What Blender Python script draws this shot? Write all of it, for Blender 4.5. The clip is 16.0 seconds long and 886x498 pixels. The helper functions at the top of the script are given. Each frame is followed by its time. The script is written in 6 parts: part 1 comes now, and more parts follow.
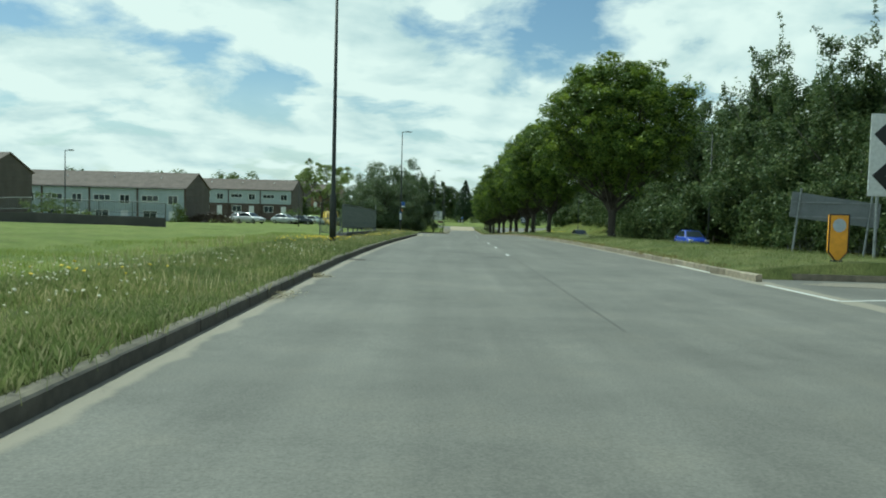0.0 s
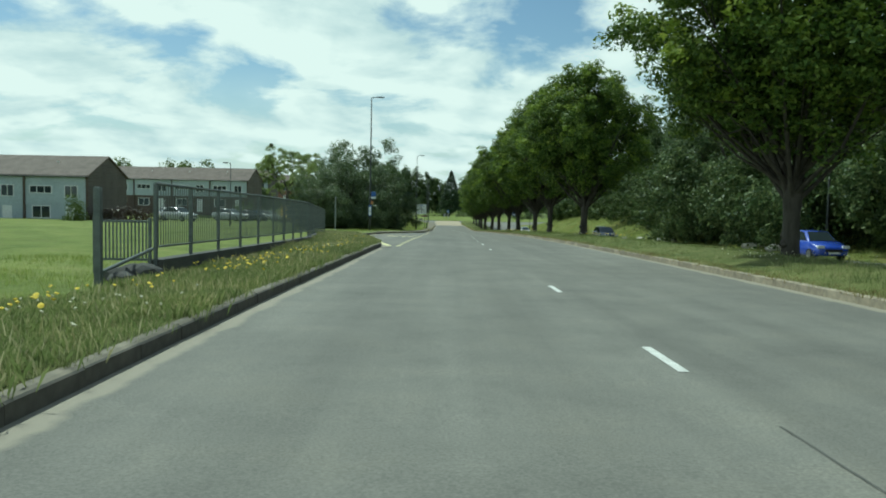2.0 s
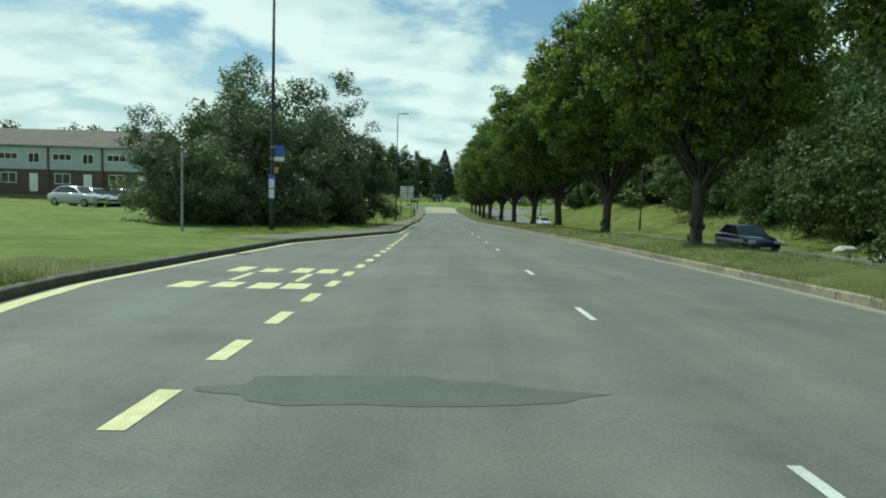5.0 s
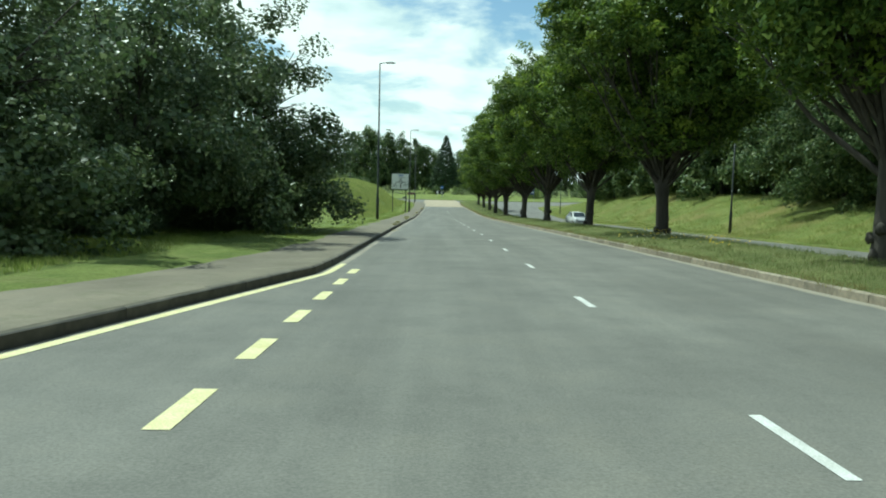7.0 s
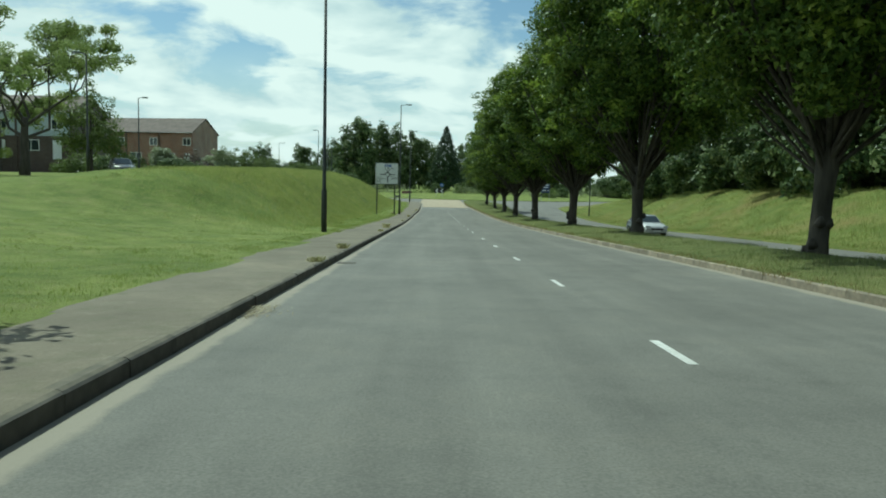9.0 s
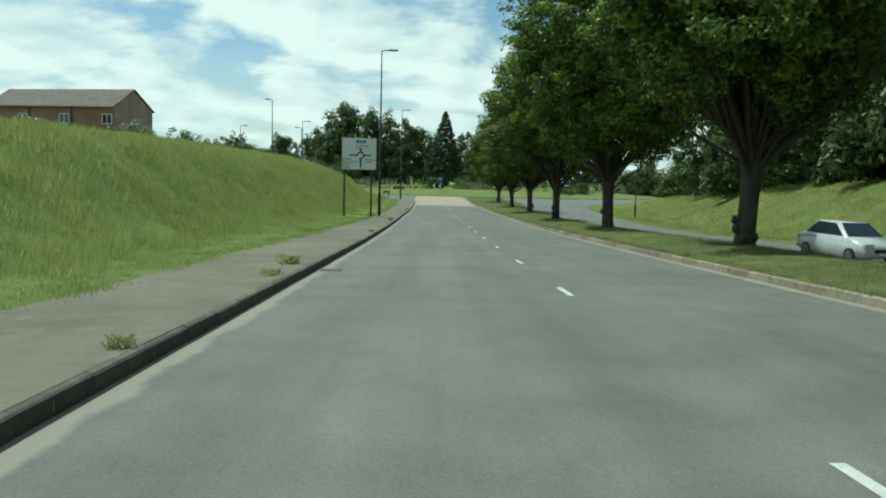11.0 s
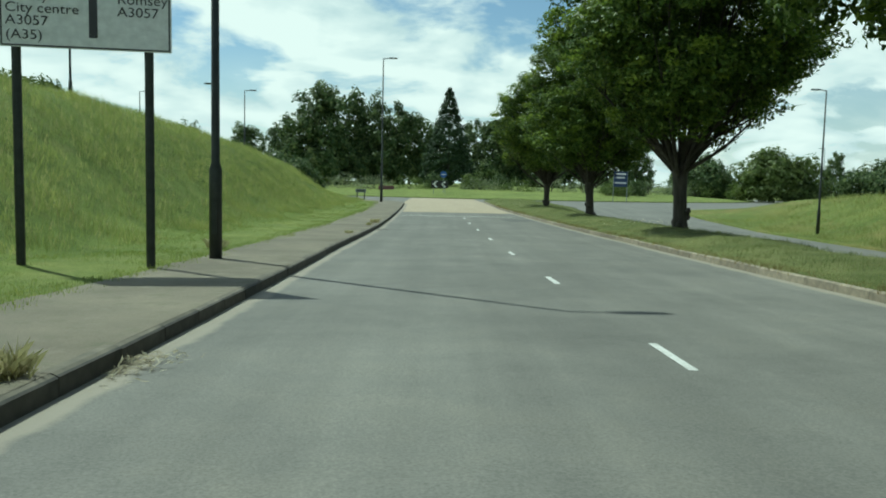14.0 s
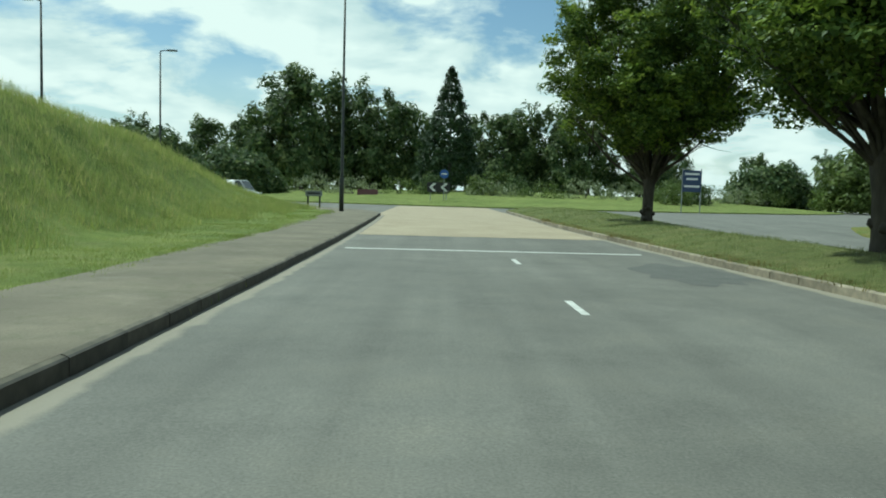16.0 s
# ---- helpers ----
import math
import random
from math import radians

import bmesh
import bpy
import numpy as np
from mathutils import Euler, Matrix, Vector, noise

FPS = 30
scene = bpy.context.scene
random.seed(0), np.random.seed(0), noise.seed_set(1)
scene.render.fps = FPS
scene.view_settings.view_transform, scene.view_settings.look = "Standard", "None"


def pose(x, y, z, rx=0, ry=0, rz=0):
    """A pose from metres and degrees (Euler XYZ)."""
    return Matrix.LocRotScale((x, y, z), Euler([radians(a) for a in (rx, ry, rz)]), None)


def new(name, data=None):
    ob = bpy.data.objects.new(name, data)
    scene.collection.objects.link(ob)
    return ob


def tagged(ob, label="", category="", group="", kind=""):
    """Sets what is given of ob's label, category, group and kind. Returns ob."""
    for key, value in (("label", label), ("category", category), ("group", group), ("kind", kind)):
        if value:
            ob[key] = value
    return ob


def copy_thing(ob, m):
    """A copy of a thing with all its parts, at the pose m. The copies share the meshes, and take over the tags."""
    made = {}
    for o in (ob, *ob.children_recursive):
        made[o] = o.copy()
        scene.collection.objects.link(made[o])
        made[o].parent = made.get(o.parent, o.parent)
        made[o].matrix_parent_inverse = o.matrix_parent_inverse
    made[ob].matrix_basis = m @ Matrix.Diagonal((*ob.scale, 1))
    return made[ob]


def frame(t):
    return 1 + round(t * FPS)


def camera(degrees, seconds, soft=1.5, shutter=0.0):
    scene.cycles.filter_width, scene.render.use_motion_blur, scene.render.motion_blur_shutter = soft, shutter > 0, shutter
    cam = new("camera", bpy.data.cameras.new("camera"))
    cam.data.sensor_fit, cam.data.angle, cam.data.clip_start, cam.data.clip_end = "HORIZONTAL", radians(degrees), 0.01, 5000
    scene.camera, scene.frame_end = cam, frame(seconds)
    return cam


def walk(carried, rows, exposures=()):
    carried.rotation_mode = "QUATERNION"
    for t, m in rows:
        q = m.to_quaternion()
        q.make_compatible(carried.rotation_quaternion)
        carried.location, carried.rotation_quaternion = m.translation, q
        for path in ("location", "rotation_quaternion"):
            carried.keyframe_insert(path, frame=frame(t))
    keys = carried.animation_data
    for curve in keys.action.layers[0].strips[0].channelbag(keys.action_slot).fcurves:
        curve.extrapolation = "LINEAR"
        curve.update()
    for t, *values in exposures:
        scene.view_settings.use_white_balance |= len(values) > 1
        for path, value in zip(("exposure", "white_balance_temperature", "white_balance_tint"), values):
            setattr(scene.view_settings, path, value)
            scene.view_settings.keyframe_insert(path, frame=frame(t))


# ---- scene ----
cam = camera(59.3, 16.0, soft=1.9)
PATH = [
    (0.0, pose(0.000, -0.000, 7.092, 86.846, -1.525, -0.494)),
    (0.5, pose(0.000, 5.664, 7.079, 86.611, -1.679, -0.739)),
    (1.0, pose(0.031, 11.326, 7.051, 86.676, -1.585, -0.911)),
    (1.5, pose(0.119, 17.059, 6.979, 86.504, -1.428, -1.252)),
    (2.0, pose(0.232, 22.735, 6.871, 86.376, -1.178, -1.651)),
    (2.5, pose(0.336, 28.683, 6.803, 86.164, -1.434, -1.980)),
    (3.0, pose(0.531, 34.582, 6.703, 86.073, -1.525, -2.157)),
    (3.5, pose(0.686, 40.577, 6.546, 85.786, -1.640, -2.284)),
    (4.0, pose(0.881, 46.837, 6.387, 85.650, -1.751, -2.309)),
    (4.5, pose(1.120, 53.153, 6.252, 85.490, -1.695, -2.267)),
    (5.0, pose(1.359, 59.513, 6.079, 85.330, -1.640, -2.226)),
    (5.5, pose(1.598, 65.917, 5.896, 85.171, -1.584, -2.184)),
    (6.0, pose(1.837, 72.367, 5.702, 85.011, -1.528, -2.142)),
    (6.5, pose(2.076, 78.882, 5.500, 84.851, -1.473, -2.100)),
    (7.0, pose(2.226, 85.571, 5.268, 84.830, -1.451, -2.169)),
    (7.5, pose(2.441, 92.349, 4.993, 84.799, -1.408, -2.220)),
    (8.0, pose(2.643, 99.235, 4.777, 84.786, -1.285, -2.267)),
    (8.5, pose(2.845, 106.160, 4.554, 84.942, -1.259, -2.278)),
    (9.0, pose(3.031, 113.023, 4.296, 84.867, -1.279, -2.241)),
    (9.5, pose(3.213, 119.872, 4.062, 84.836, -1.317, -2.304)),
    (10.0, pose(3.396, 126.720, 3.812, 84.805, -1.355, -2.366)),
    (10.5, pose(3.579, 133.571, 3.558, 84.773, -1.393, -2.429)),
    (11.0, pose(3.761, 140.426, 3.301, 84.742, -1.431, -2.492)),
    (11.5, pose(3.944, 147.281, 3.042, 84.711, -1.469, -2.554)),
    (12.0, pose(4.148, 154.153, 2.792, 84.845, -1.438, -2.504)),
    (12.5, pose(4.342, 161.003, 2.519, 84.881, -1.452, -2.418)),
    (13.0, pose(4.567, 167.809, 2.272, 84.906, -1.410, -2.382)),
    (13.5, pose(4.807, 174.640, 2.142, 84.956, -1.179, -2.397)),
    (14.0, pose(5.024, 181.516, 1.885, 85.155, -1.280, -2.481)),
    (14.5, pose(5.252, 188.429, 1.698, 85.292, -1.275, -2.611)),
    (15.0, pose(5.500, 195.573, 1.541, 85.408, -1.358, -2.669)),
    (15.5, pose(5.735, 202.526, 1.41, 85.718, -1.488, -2.654)),
    (16.0, pose(5.969, 209.214, 1.268, 85.825, -1.593, -2.659)),
]
walk(cam, PATH, exposures=((0.0, -0.42, 5800, -17), (5.5, -0.40, 5800, -17), (6.5, -0.20, 5800, -17), (7.0, -0.08, 5800, -17), (7.6, -0.3, 5800, -17), (8.5, -0.32, 5800, -17), (9.2, -0.42, 5800, -17), (12.0, -0.36, 5800, -17), (16.0, -0.36, 5800, -17)))

# ------------------------------------------------------------ light
SUN_TO = Vector((-0.72, 0.69, 0.0)).normalized() * math.cos(radians(58)) + Vector((0, 0, math.sin(radians(58))))
sun_data = bpy.data.lights.new("sun", "SUN")
sun_data.energy = 5.0
sun_data.angle = radians(0.6)
sun_data.color = (1.0, 0.955, 0.88)
sun = new("sun", sun_data)
sun.matrix_world = SUN_TO.to_track_quat("Z", "Y").to_matrix().to_4x4()


def build_world():
    world = bpy.data.worlds.new("sky")
    scene.world = world
    world.use_nodes = True
    nt = world.node_tree
    nt.nodes.clear()
    N, L = nt.nodes.new, nt.links.new
    sky = N("ShaderNodeTexSky")
    sky.sky_type = "NISHITA"
    sky.sun_disc = False
    sky.sun_elevation = radians(58)
    sky.sun_rotation = math.atan2(SUN_TO.x, SUN_TO.y)
    sky.air_density, sky.dust_density, sky.ozone_density = 1.0, 0.6, 1.2
    blue = N("ShaderNodeVectorMath")
    blue.operation = "SCALE"
    blue.inputs["Scale"].default_value = 0.10
    L(sky.outputs[0], blue.inputs[0])
    # clouds: a flat layer of broken cumulus, seen in perspective towards the horizon
    co = N("ShaderNodeTexCoord")
    sep = N("ShaderNodeSeparateXYZ")
    L(co.outputs["Generated"], sep.inputs[0])
    rise = N("ShaderNodeMath")
    rise.operation = "ADD"
    rise.inputs[1].default_value = 0.27
    L(sep.outputs["Z"], rise.inputs[0])
    lift = N("ShaderNodeMath")
    lift.operation = "MAXIMUM"
    lift.inputs[1].default_value = 0.15
    L(rise.outputs[0], lift.inputs[0])
    layer = N("ShaderNodeCombineXYZ")
    for axis in ("X", "Y"):
        over = N("ShaderNodeMath")
        over.operation = "DIVIDE"
        L(sep.outputs[axis], over.inputs[0])
        L(lift.outputs[0], over.inputs[1])
        L(over.outputs[0], layer.inputs[axis])

    def cloud(shift, scale, detail):
        at_ = N("ShaderNodeMapping")
        at_.inputs["Location"].default_value = shift
        L(layer.outputs[0], at_.inputs[0])
        n = N("ShaderNodeTexNoise")
        n.inputs["Scale"].default_value = scale
        n.inputs["Detail"].default_value = detail
        n.inputs["Roughness"].default_value = 0.56
        n.inputs["Distortion"].default_value = 0.25
        L(at_.outputs[0], n.inputs["Vector"])
        return n.outputs["Fac"]

    here = cloud((0.4, 1.3, 0.0), 2.3, 10)
    cover = N("ShaderNodeValToRGB")
    cover.color_ramp.elements[0].position = 0.37
    cover.color_ramp.elements[1].position = 0.48
    L(here, cover.inputs[0])
    # the side of each heap towards the sun is white, its underside soft grey
    sunward = cloud((0.4 - 0.08, 1.3 + 0.06, 0.0), 2.3, 6)
    slope = N("ShaderNodeMath")
    slope.operation = "SUBTRACT"
    L(here, slope.inputs[0])
    L(sunward, slope.inputs[1])
    tone = N("ShaderNodeValToRGB")
    lit = N("ShaderNodeMapRange")
    lit.inputs[1].default_value, lit.inputs[2].default_value = -0.13, 0.07
    L(slope.outputs[0], lit.inputs[0])
    e = tone.color_ramp.elements
    e[0].position, e[0].color = 0.0, (0.70, 0.77, 0.80, 1)
    e[1].position, e[1].color = 1.0, (1.0, 1.0, 0.98, 1)
    L(lit.outputs[0], tone.inputs[0])
    # haze: whiter close to the horizon
    haze = N("ShaderNodeMapRange")
    haze.inputs[1].default_value, haze.inputs[2].default_value = 0.0, 0.16
    haze.inputs[3].default_value, haze.inputs[4].default_value = 0.85, 0.0
    L(sep.outputs["Z"], haze.inputs[0])
    fac = N("ShaderNodeMath")
    fac.operation = "MAXIMUM"
    # broken cloud: the layer opens towards the zenith
    thin = N("ShaderNodeMapRange")
    thin.inputs[1].default_value, thin.inputs[2].default_value = 0.3, 0.75
    thin.inputs[3].default_value, thin.inputs[4].default_value = 1.0, 0.15
    L(sep.outputs["Z"], thin.inputs[0])
    part_cover = N("ShaderNodeMath")
    part_cover.operation = "MULTIPLY"
    L(cover.outputs[0], part_cover.inputs[0])
    L(thin.outputs[0], part_cover.inputs[1])
    L(part_cover.outputs[0], fac.inputs[0])
    L(haze.outputs[0], fac.inputs[1])
    mix = N("ShaderNodeMix")
    mix.data_type = "RGBA"
    L(fac.outputs[0], mix.inputs[0])
    L(blue.outputs[0], mix.inputs[6])
    L(tone.outputs[0], mix.inputs[7])
    bg = N("ShaderNodeBackground")
    bg.inputs["Strength"].default_value = 1.2
    L(mix.outputs[2], bg.inputs["Color"])
    out = N("ShaderNodeOutputWorld")
    L(bg.outputs[0], out.inputs["Surface"])


build_world()

# ------------------------------------------------------------ materials


def mat_base(name, rough=0.8, metal=0.0):
    m = bpy.data.materials.new(name)
    m.use_nodes = True
    nt = m.node_tree
    b = nt.nodes["Principled BSDF"]
    b.inputs["Roughness"].default_value = rough
    b.inputs["Metallic"].default_value = metal
    return m, nt, b


def ramp(nt, src, stops):
    r = nt.nodes.new("ShaderNodeValToRGB")
    e = r.color_ramp.elements
    while len(e) < len(stops):
        e.new(0.5)
    for k, (p, c) in zip(e, stops):
        k.position = p
        k.color = (*c, 1)
    nt.links.new(src, r.inputs[0])
    return r.outputs[0]


def noise_tex(nt, scale, detail=5, rough=0.55, vec=None, stretch=None):
    n = nt.nodes.new("ShaderNodeTexNoise")
    n.inputs["Scale"].default_value = scale
    n.inputs["Detail"].default_value = detail
    n.inputs["Roughness"].default_value = rough
    if vec is None:
        c = nt.nodes.new("ShaderNodeTexCoord")
        vec = c.outputs["Object"]
    if stretch:
        mp = nt.nodes.new("ShaderNodeMapping")
        mp.inputs["Scale"].default_value = stretch
        nt.links.new(vec, mp.inputs[0])
        vec = mp.outputs[0]
    nt.links.new(vec, n.inputs["Vector"])
    return n.outputs["Fac"]


def mixc(nt, fac, a, b, mode="MIX"):
    m = nt.nodes.new("ShaderNodeMix")
    m.data_type = "RGBA"
    m.blend_type = mode
    for sock, v in ((m.inputs[0], fac), (m.inputs[6], a), (m.inputs[7], b)):
        if isinstance(v, (int, float)):
            sock.default_value = v
        elif isinstance(v, tuple):
            sock.default_value = (*v, 1)
        else:
            nt.links.new(v, sock)
    return m.outputs[2]


def bump(nt, b, height, strength, dist=0.01):
    k = nt.nodes.new("ShaderNodeBump")
    k.inputs["Strength"].default_value = strength
    k.inputs["Distance"].default_value = dist
    nt.links.new(height, k.inputs["Height"])
    nt.links.new(k.outputs[0], b.inputs["Normal"])


def mottled(name, c1, c2, scale=3.0, fine=60.0, rough=0.8, metal=0.0, bmp=0.3, dist=0.004):
    """A surface of two near tones in patches, with a fine grain on top."""
    m, nt, b = mat_base(name, rough, metal)
    big = noise_tex(nt, scale, 6)
    small = noise_tex(nt, fine, 3)
    col = ramp(nt, big, ((0.3, c1), (0.7, c2)))
    grain = ramp(nt, small, ((0.3, (0.72, 0.72, 0.72)), (0.7, (1.15, 1.15, 1.15))))
    col = mixc(nt, 1.0, col, grain, "MULTIPLY")
    nt.links.new(col, b.inputs["Base Color"])
    if bmp:
        bump(nt, b, small, bmp, dist)
    return m


def plain(name, c, rough=0.5, metal=0.0):
    m, nt, b = mat_base(name, rough, metal)
    n = noise_tex(nt, 9, 4)
    col = ramp(nt, n, ((0.3, tuple(x * 0.85 for x in c)), (0.7, tuple(min(1, x * 1.1) for x in c))))
    nt.links.new(col, b.inputs["Base Color"])
    return m


def asphalt_mat():
    m, nt, b = mat_base("asphalt", 0.85)
    uv = nt.nodes.new("ShaderNodeUVMap")
    uv.uv_map = "plan"
    edge_uv = nt.nodes.new("ShaderNodeUVMap")
    edge_uv.uv_map = "edge"
    sep = nt.nodes.new("ShaderNodeSeparateXYZ")
    nt.links.new(edge_uv.outputs[0], sep.inputs[0])
    large = noise_tex(nt, 0.35, 6, 0.6)
    track = noise_tex(nt, 1.0, 4, 0.6, uv.outputs[0], (1.3, 0.05, 1))
    chip = noise_tex(nt, 55, 4, 0.7)
    col = ramp(nt, large, ((0.3, (0.140, 0.136, 0.118)), (0.7, (0.186, 0.180, 0.156))))
    tr = ramp(nt, track, ((0.35, (0.86, 0.86, 0.86)), (0.65, (1.1, 1.1, 1.1))))
    col = mixc(nt, 1.0, col, tr, "MULTIPLY")
    stain = noise_tex(nt, 1.1, 7, 0.7)
    col = mixc(nt, 1.0, col, ramp(nt, stain, ((0.28, (0.80, 0.80, 0.80)), (0.5, (1.0, 1.0, 1.0)), (0.72, (1.14, 1.12, 1.08)))), "MULTIPLY")
    ch = ramp(nt, chip, ((0.32, (0.7, 0.7, 0.7)), (0.7, (1.2, 1.2, 1.2))))
    col = mixc(nt, 1.0, col, ch, "MULTIPLY")
    # pale grit that gathers along the kerbs
    wob = noise_tex(nt, 1.6, 5)
    for side in (0, 1):
        w = nt.nodes.new("ShaderNodeMath")
        w.operation = "MULTIPLY_ADD"
        w.inputs[1].default_value = 0.3
        w.inputs[2].default_value = -0.1
        nt.links.new(wob, w.inputs[0])
        d = nt.nodes.new("ShaderNodeMath")
        d.operation = "SUBTRACT"
        nt.links.new(sep.outputs[side], d.inputs[0])
        nt.links.new(w.outputs[0], d.inputs[1])
        f = nt.nodes.new("ShaderNodeMapRange")
        f.inputs[1].default_value, f.inputs[2].default_value = 0.12, 0.2
        f.inputs[3].default_value, f.inputs[4].default_value = 0.75, 0.0
        nt.links.new(d.outputs[0], f.inputs[0])
        col = mixc(nt, f.outputs[0], col, (0.32, 0.285, 0.22))
    nt.links.new(col, b.inputs["Base Color"])
    bump(nt, b, chip, 0.35, 0.006)
    return m


def footpath_mat():
    """Old tarmac: grey-brown, with mossy and silted patches and a coarse grain."""
    m, nt, b = mat_base("footpath_tarmac", 0.9)
    big = noise_tex(nt, 0.55, 7, 0.62)
    mid = noise_tex(nt, 3.2, 6, 0.65)
    fine = noise_tex(nt, 60, 4, 0.7)
    col = ramp(nt, big, ((0.3, (0.12, 0.102, 0.07)), (0.5, (0.172, 0.149, 0.105)), (0.72, (0.23, 0.2, 0.14))))
    moss = ramp(nt, mid, ((0.52, (0, 0, 0)), (0.7, (0.6, 0.6, 0.6))))
    col = mixc(nt, moss, col, (0.105, 0.108, 0.055))
    silt = ramp(nt, noise_tex(nt, 1.4, 6, 0.7), ((0.56, (0, 0, 0)), (0.74, (0.7, 0.7, 0.7))))
    col = mixc(nt, silt, col, (0.27, 0.24, 0.18))
    col = mixc(nt, 1.0, col, ramp(nt, fine, ((0.3, (0.7, 0.7, 0.7)), (0.72, (1.2, 1.2, 1.2)))), "MULTIPLY")
    nt.links.new(col, b.inputs["Base Color"])
    bump(nt, b, fine, 0.45, 0.006)
    return m


def grass_ground_mat(name, lo, hi, dry, rusty=None):
    m, nt, b = mat_base(name, 0.9)
    big = noise_tex(nt, 0.22, 6, 0.6)
    mid = noise_tex(nt, 1.7, 6, 0.65)
    small = noise_tex(nt, 28, 5, 0.7, None, (1, 1, 0.4))
    col = ramp(nt, big, ((0.32, lo), (0.68, hi)))
    col = mixc(nt, ramp(nt, mid, ((0.5, (0, 0, 0)), (0.75, (0.55, 0.55, 0.55)))), col, dry)
    tuft = noise_tex(nt, 0.9, 7, 0.7)
    col = mixc(nt, 1.0, col, ramp(nt, tuft, ((0.34, (0.68, 0.74, 0.66)), (0.62, (1.1, 1.08, 1.05)))), "MULTIPLY")
    if rusty:
        rust = ramp(nt, noise_tex(nt, 0.16, 6, 0.65), ((0.5, (0, 0, 0)), (0.68, (0.6, 0.6, 0.6))))
        col = mixc(nt, rust, col, rusty)
    sm = ramp(nt, small, ((0.3, (0.5, 0.5, 0.5)), (0.72, (1.25, 1.25, 1.25))))
    col = mixc(nt, 1.0, col, sm, "MULTIPLY")
    nt.links.new(col, b.inputs["Base Color"])
    bump(nt, b, small, 0.8, 0.05)
    b.inputs["Specular IOR Level"].default_value = 0.1
    return m


def leaf_mat(name, dark, light, tip, through_light=0.35, gloss=0.4):
    """Leaves: each one its own shade, lit from behind in part."""
    m = bpy.data.materials.new(name)
    m.use_nodes = True
    nt = m.node_tree
    b = nt.nodes["Principled BSDF"]
    b.inputs["Roughness"].default_value = 0.42
    b.inputs["Specular IOR Level"].default_value = gloss
    geo = nt.nodes.new("ShaderNodeNewGeometry")
    col = ramp(nt, geo.outputs["Random Per Island"], ((0.0, dark), (0.6, light), (1.0, tip)))
    patch = noise_tex(nt, 0.7, 3)
    tint = ramp(nt, patch, ((0.3, (0.75, 0.8, 0.75)), (0.7, (1.15, 1.1, 1.0))))
    col = mixc(nt, 1.0, col, tint, "MULTIPLY")
    nt.links.new(col, b.inputs["Base Color"])
    tr = nt.nodes.new("ShaderNodeBsdfTranslucent")
    nt.links.new(col, tr.inputs["Color"])
    mx = nt.nodes.new("ShaderNodeMixShader")
    mx.inputs[0].default_value = through_light
    nt.links.new(b.outputs[0], mx.inputs[1])
    nt.links.new(tr.outputs[0], mx.inputs[2])
    nt.links.new(mx.outputs[0], nt.nodes["Material Output"].inputs["Surface"])
    return m


def bark_mat():
    m, nt, b = mat_base("bark", 0.9)
    n = noise_tex(nt, 7, 6, 0.65, None, (1, 1, 0.18))
    col = ramp(nt, n, ((0.3, (0.026, 0.023, 0.018)), (0.7, (0.09, 0.079, 0.064))))
    nt.links.new(col, b.inputs["Base Color"])
    bump(nt, b, n, 0.8, 0.03)
    return m


def brick_mat(name, c1, c2, mortar):
    m, nt, b = mat_base(name, 0.85)
    br = nt.nodes.new("ShaderNodeTexBrick")
    c = nt.nodes.new("ShaderNodeTexCoord")
    mp = nt.nodes.new("ShaderNodeMapping")
    mp.inputs["Rotation"].default_value = (radians(90), 0, 0)
    nt.links.new(c.outputs["Object"], mp.inputs[0])
    nt.links.new(mp.outputs[0], br.inputs["Vector"])
    br.inputs["Scale"].default_value = 1.0
    br.inputs["Brick Width"].default_value = 0.225
    br.inputs["Row Height"].default_value = 0.075
    br.inputs["Mortar Size"].default_value = 0.008
    br.inputs["Color1"].default_value = (*c1, 1)
    br.inputs["Color2"].default_value = (*c2, 1)
    br.inputs["Mortar"].default_value = (*mortar, 1)
    big = noise_tex(nt, 0.8, 5)
    col = mixc(nt, 1.0, br.outputs["Color"], ramp(nt, big, ((0.3, (0.75, 0.75, 0.75)), (0.7, (1.1, 1.1, 1.1)))), "MULTIPLY")
    nt.links.new(col, b.inputs["Base Color"])
    bump(nt, b, br.outputs["Fac"], -0.4, 0.008)
    return m


def glass_mat(name, tint=(0.03, 0.04, 0.045)):
    m, nt, b = mat_base(name, 0.06)
    b.inputs["Base Color"].default_value = (*tint, 1)
    b.inputs["Specular IOR Level"].default_value = 0.7
    return m


ASPHALT = asphalt_mat()
PATH_TAR = footpath_mat()
BUFF = mottled("buff_surfacing", (0.34, 0.28, 0.19), (0.43, 0.36, 0.25), 0.6, 60, 0.9)
LAWN = grass_ground_mat("mown_grass", (0.175, 0.222, 0.064), (0.255, 0.292, 0.09), (0.31, 0.285, 0.135))
VERGE = grass_ground_mat("rough_verge_grass", (0.125, 0.15, 0.052), (0.185, 0.2, 0.076), (0.28, 0.24, 0.12))
BANK = grass_ground_mat("seeding_bank_grass", (0.13, 0.17, 0.045), (0.22, 0.25, 0.075), (0.33, 0.26, 0.12), (0.27, 0.19, 0.085))
BANK_GREEN = grass_ground_mat("green_bank_grass", (0.15, 0.2, 0.05), (0.23, 0.28, 0.078), (0.3, 0.27, 0.12))
WHITE_LINE = mottled("white_road_paint", (0.52, 0.52, 0.48), (0.72, 0.72, 0.68), 6, 90, 0.8)
YELLOW_LINE = mottled("yellow_road_paint", (0.62, 0.56, 0.27), (0.76, 0.71, 0.42), 5, 90, 0.8)
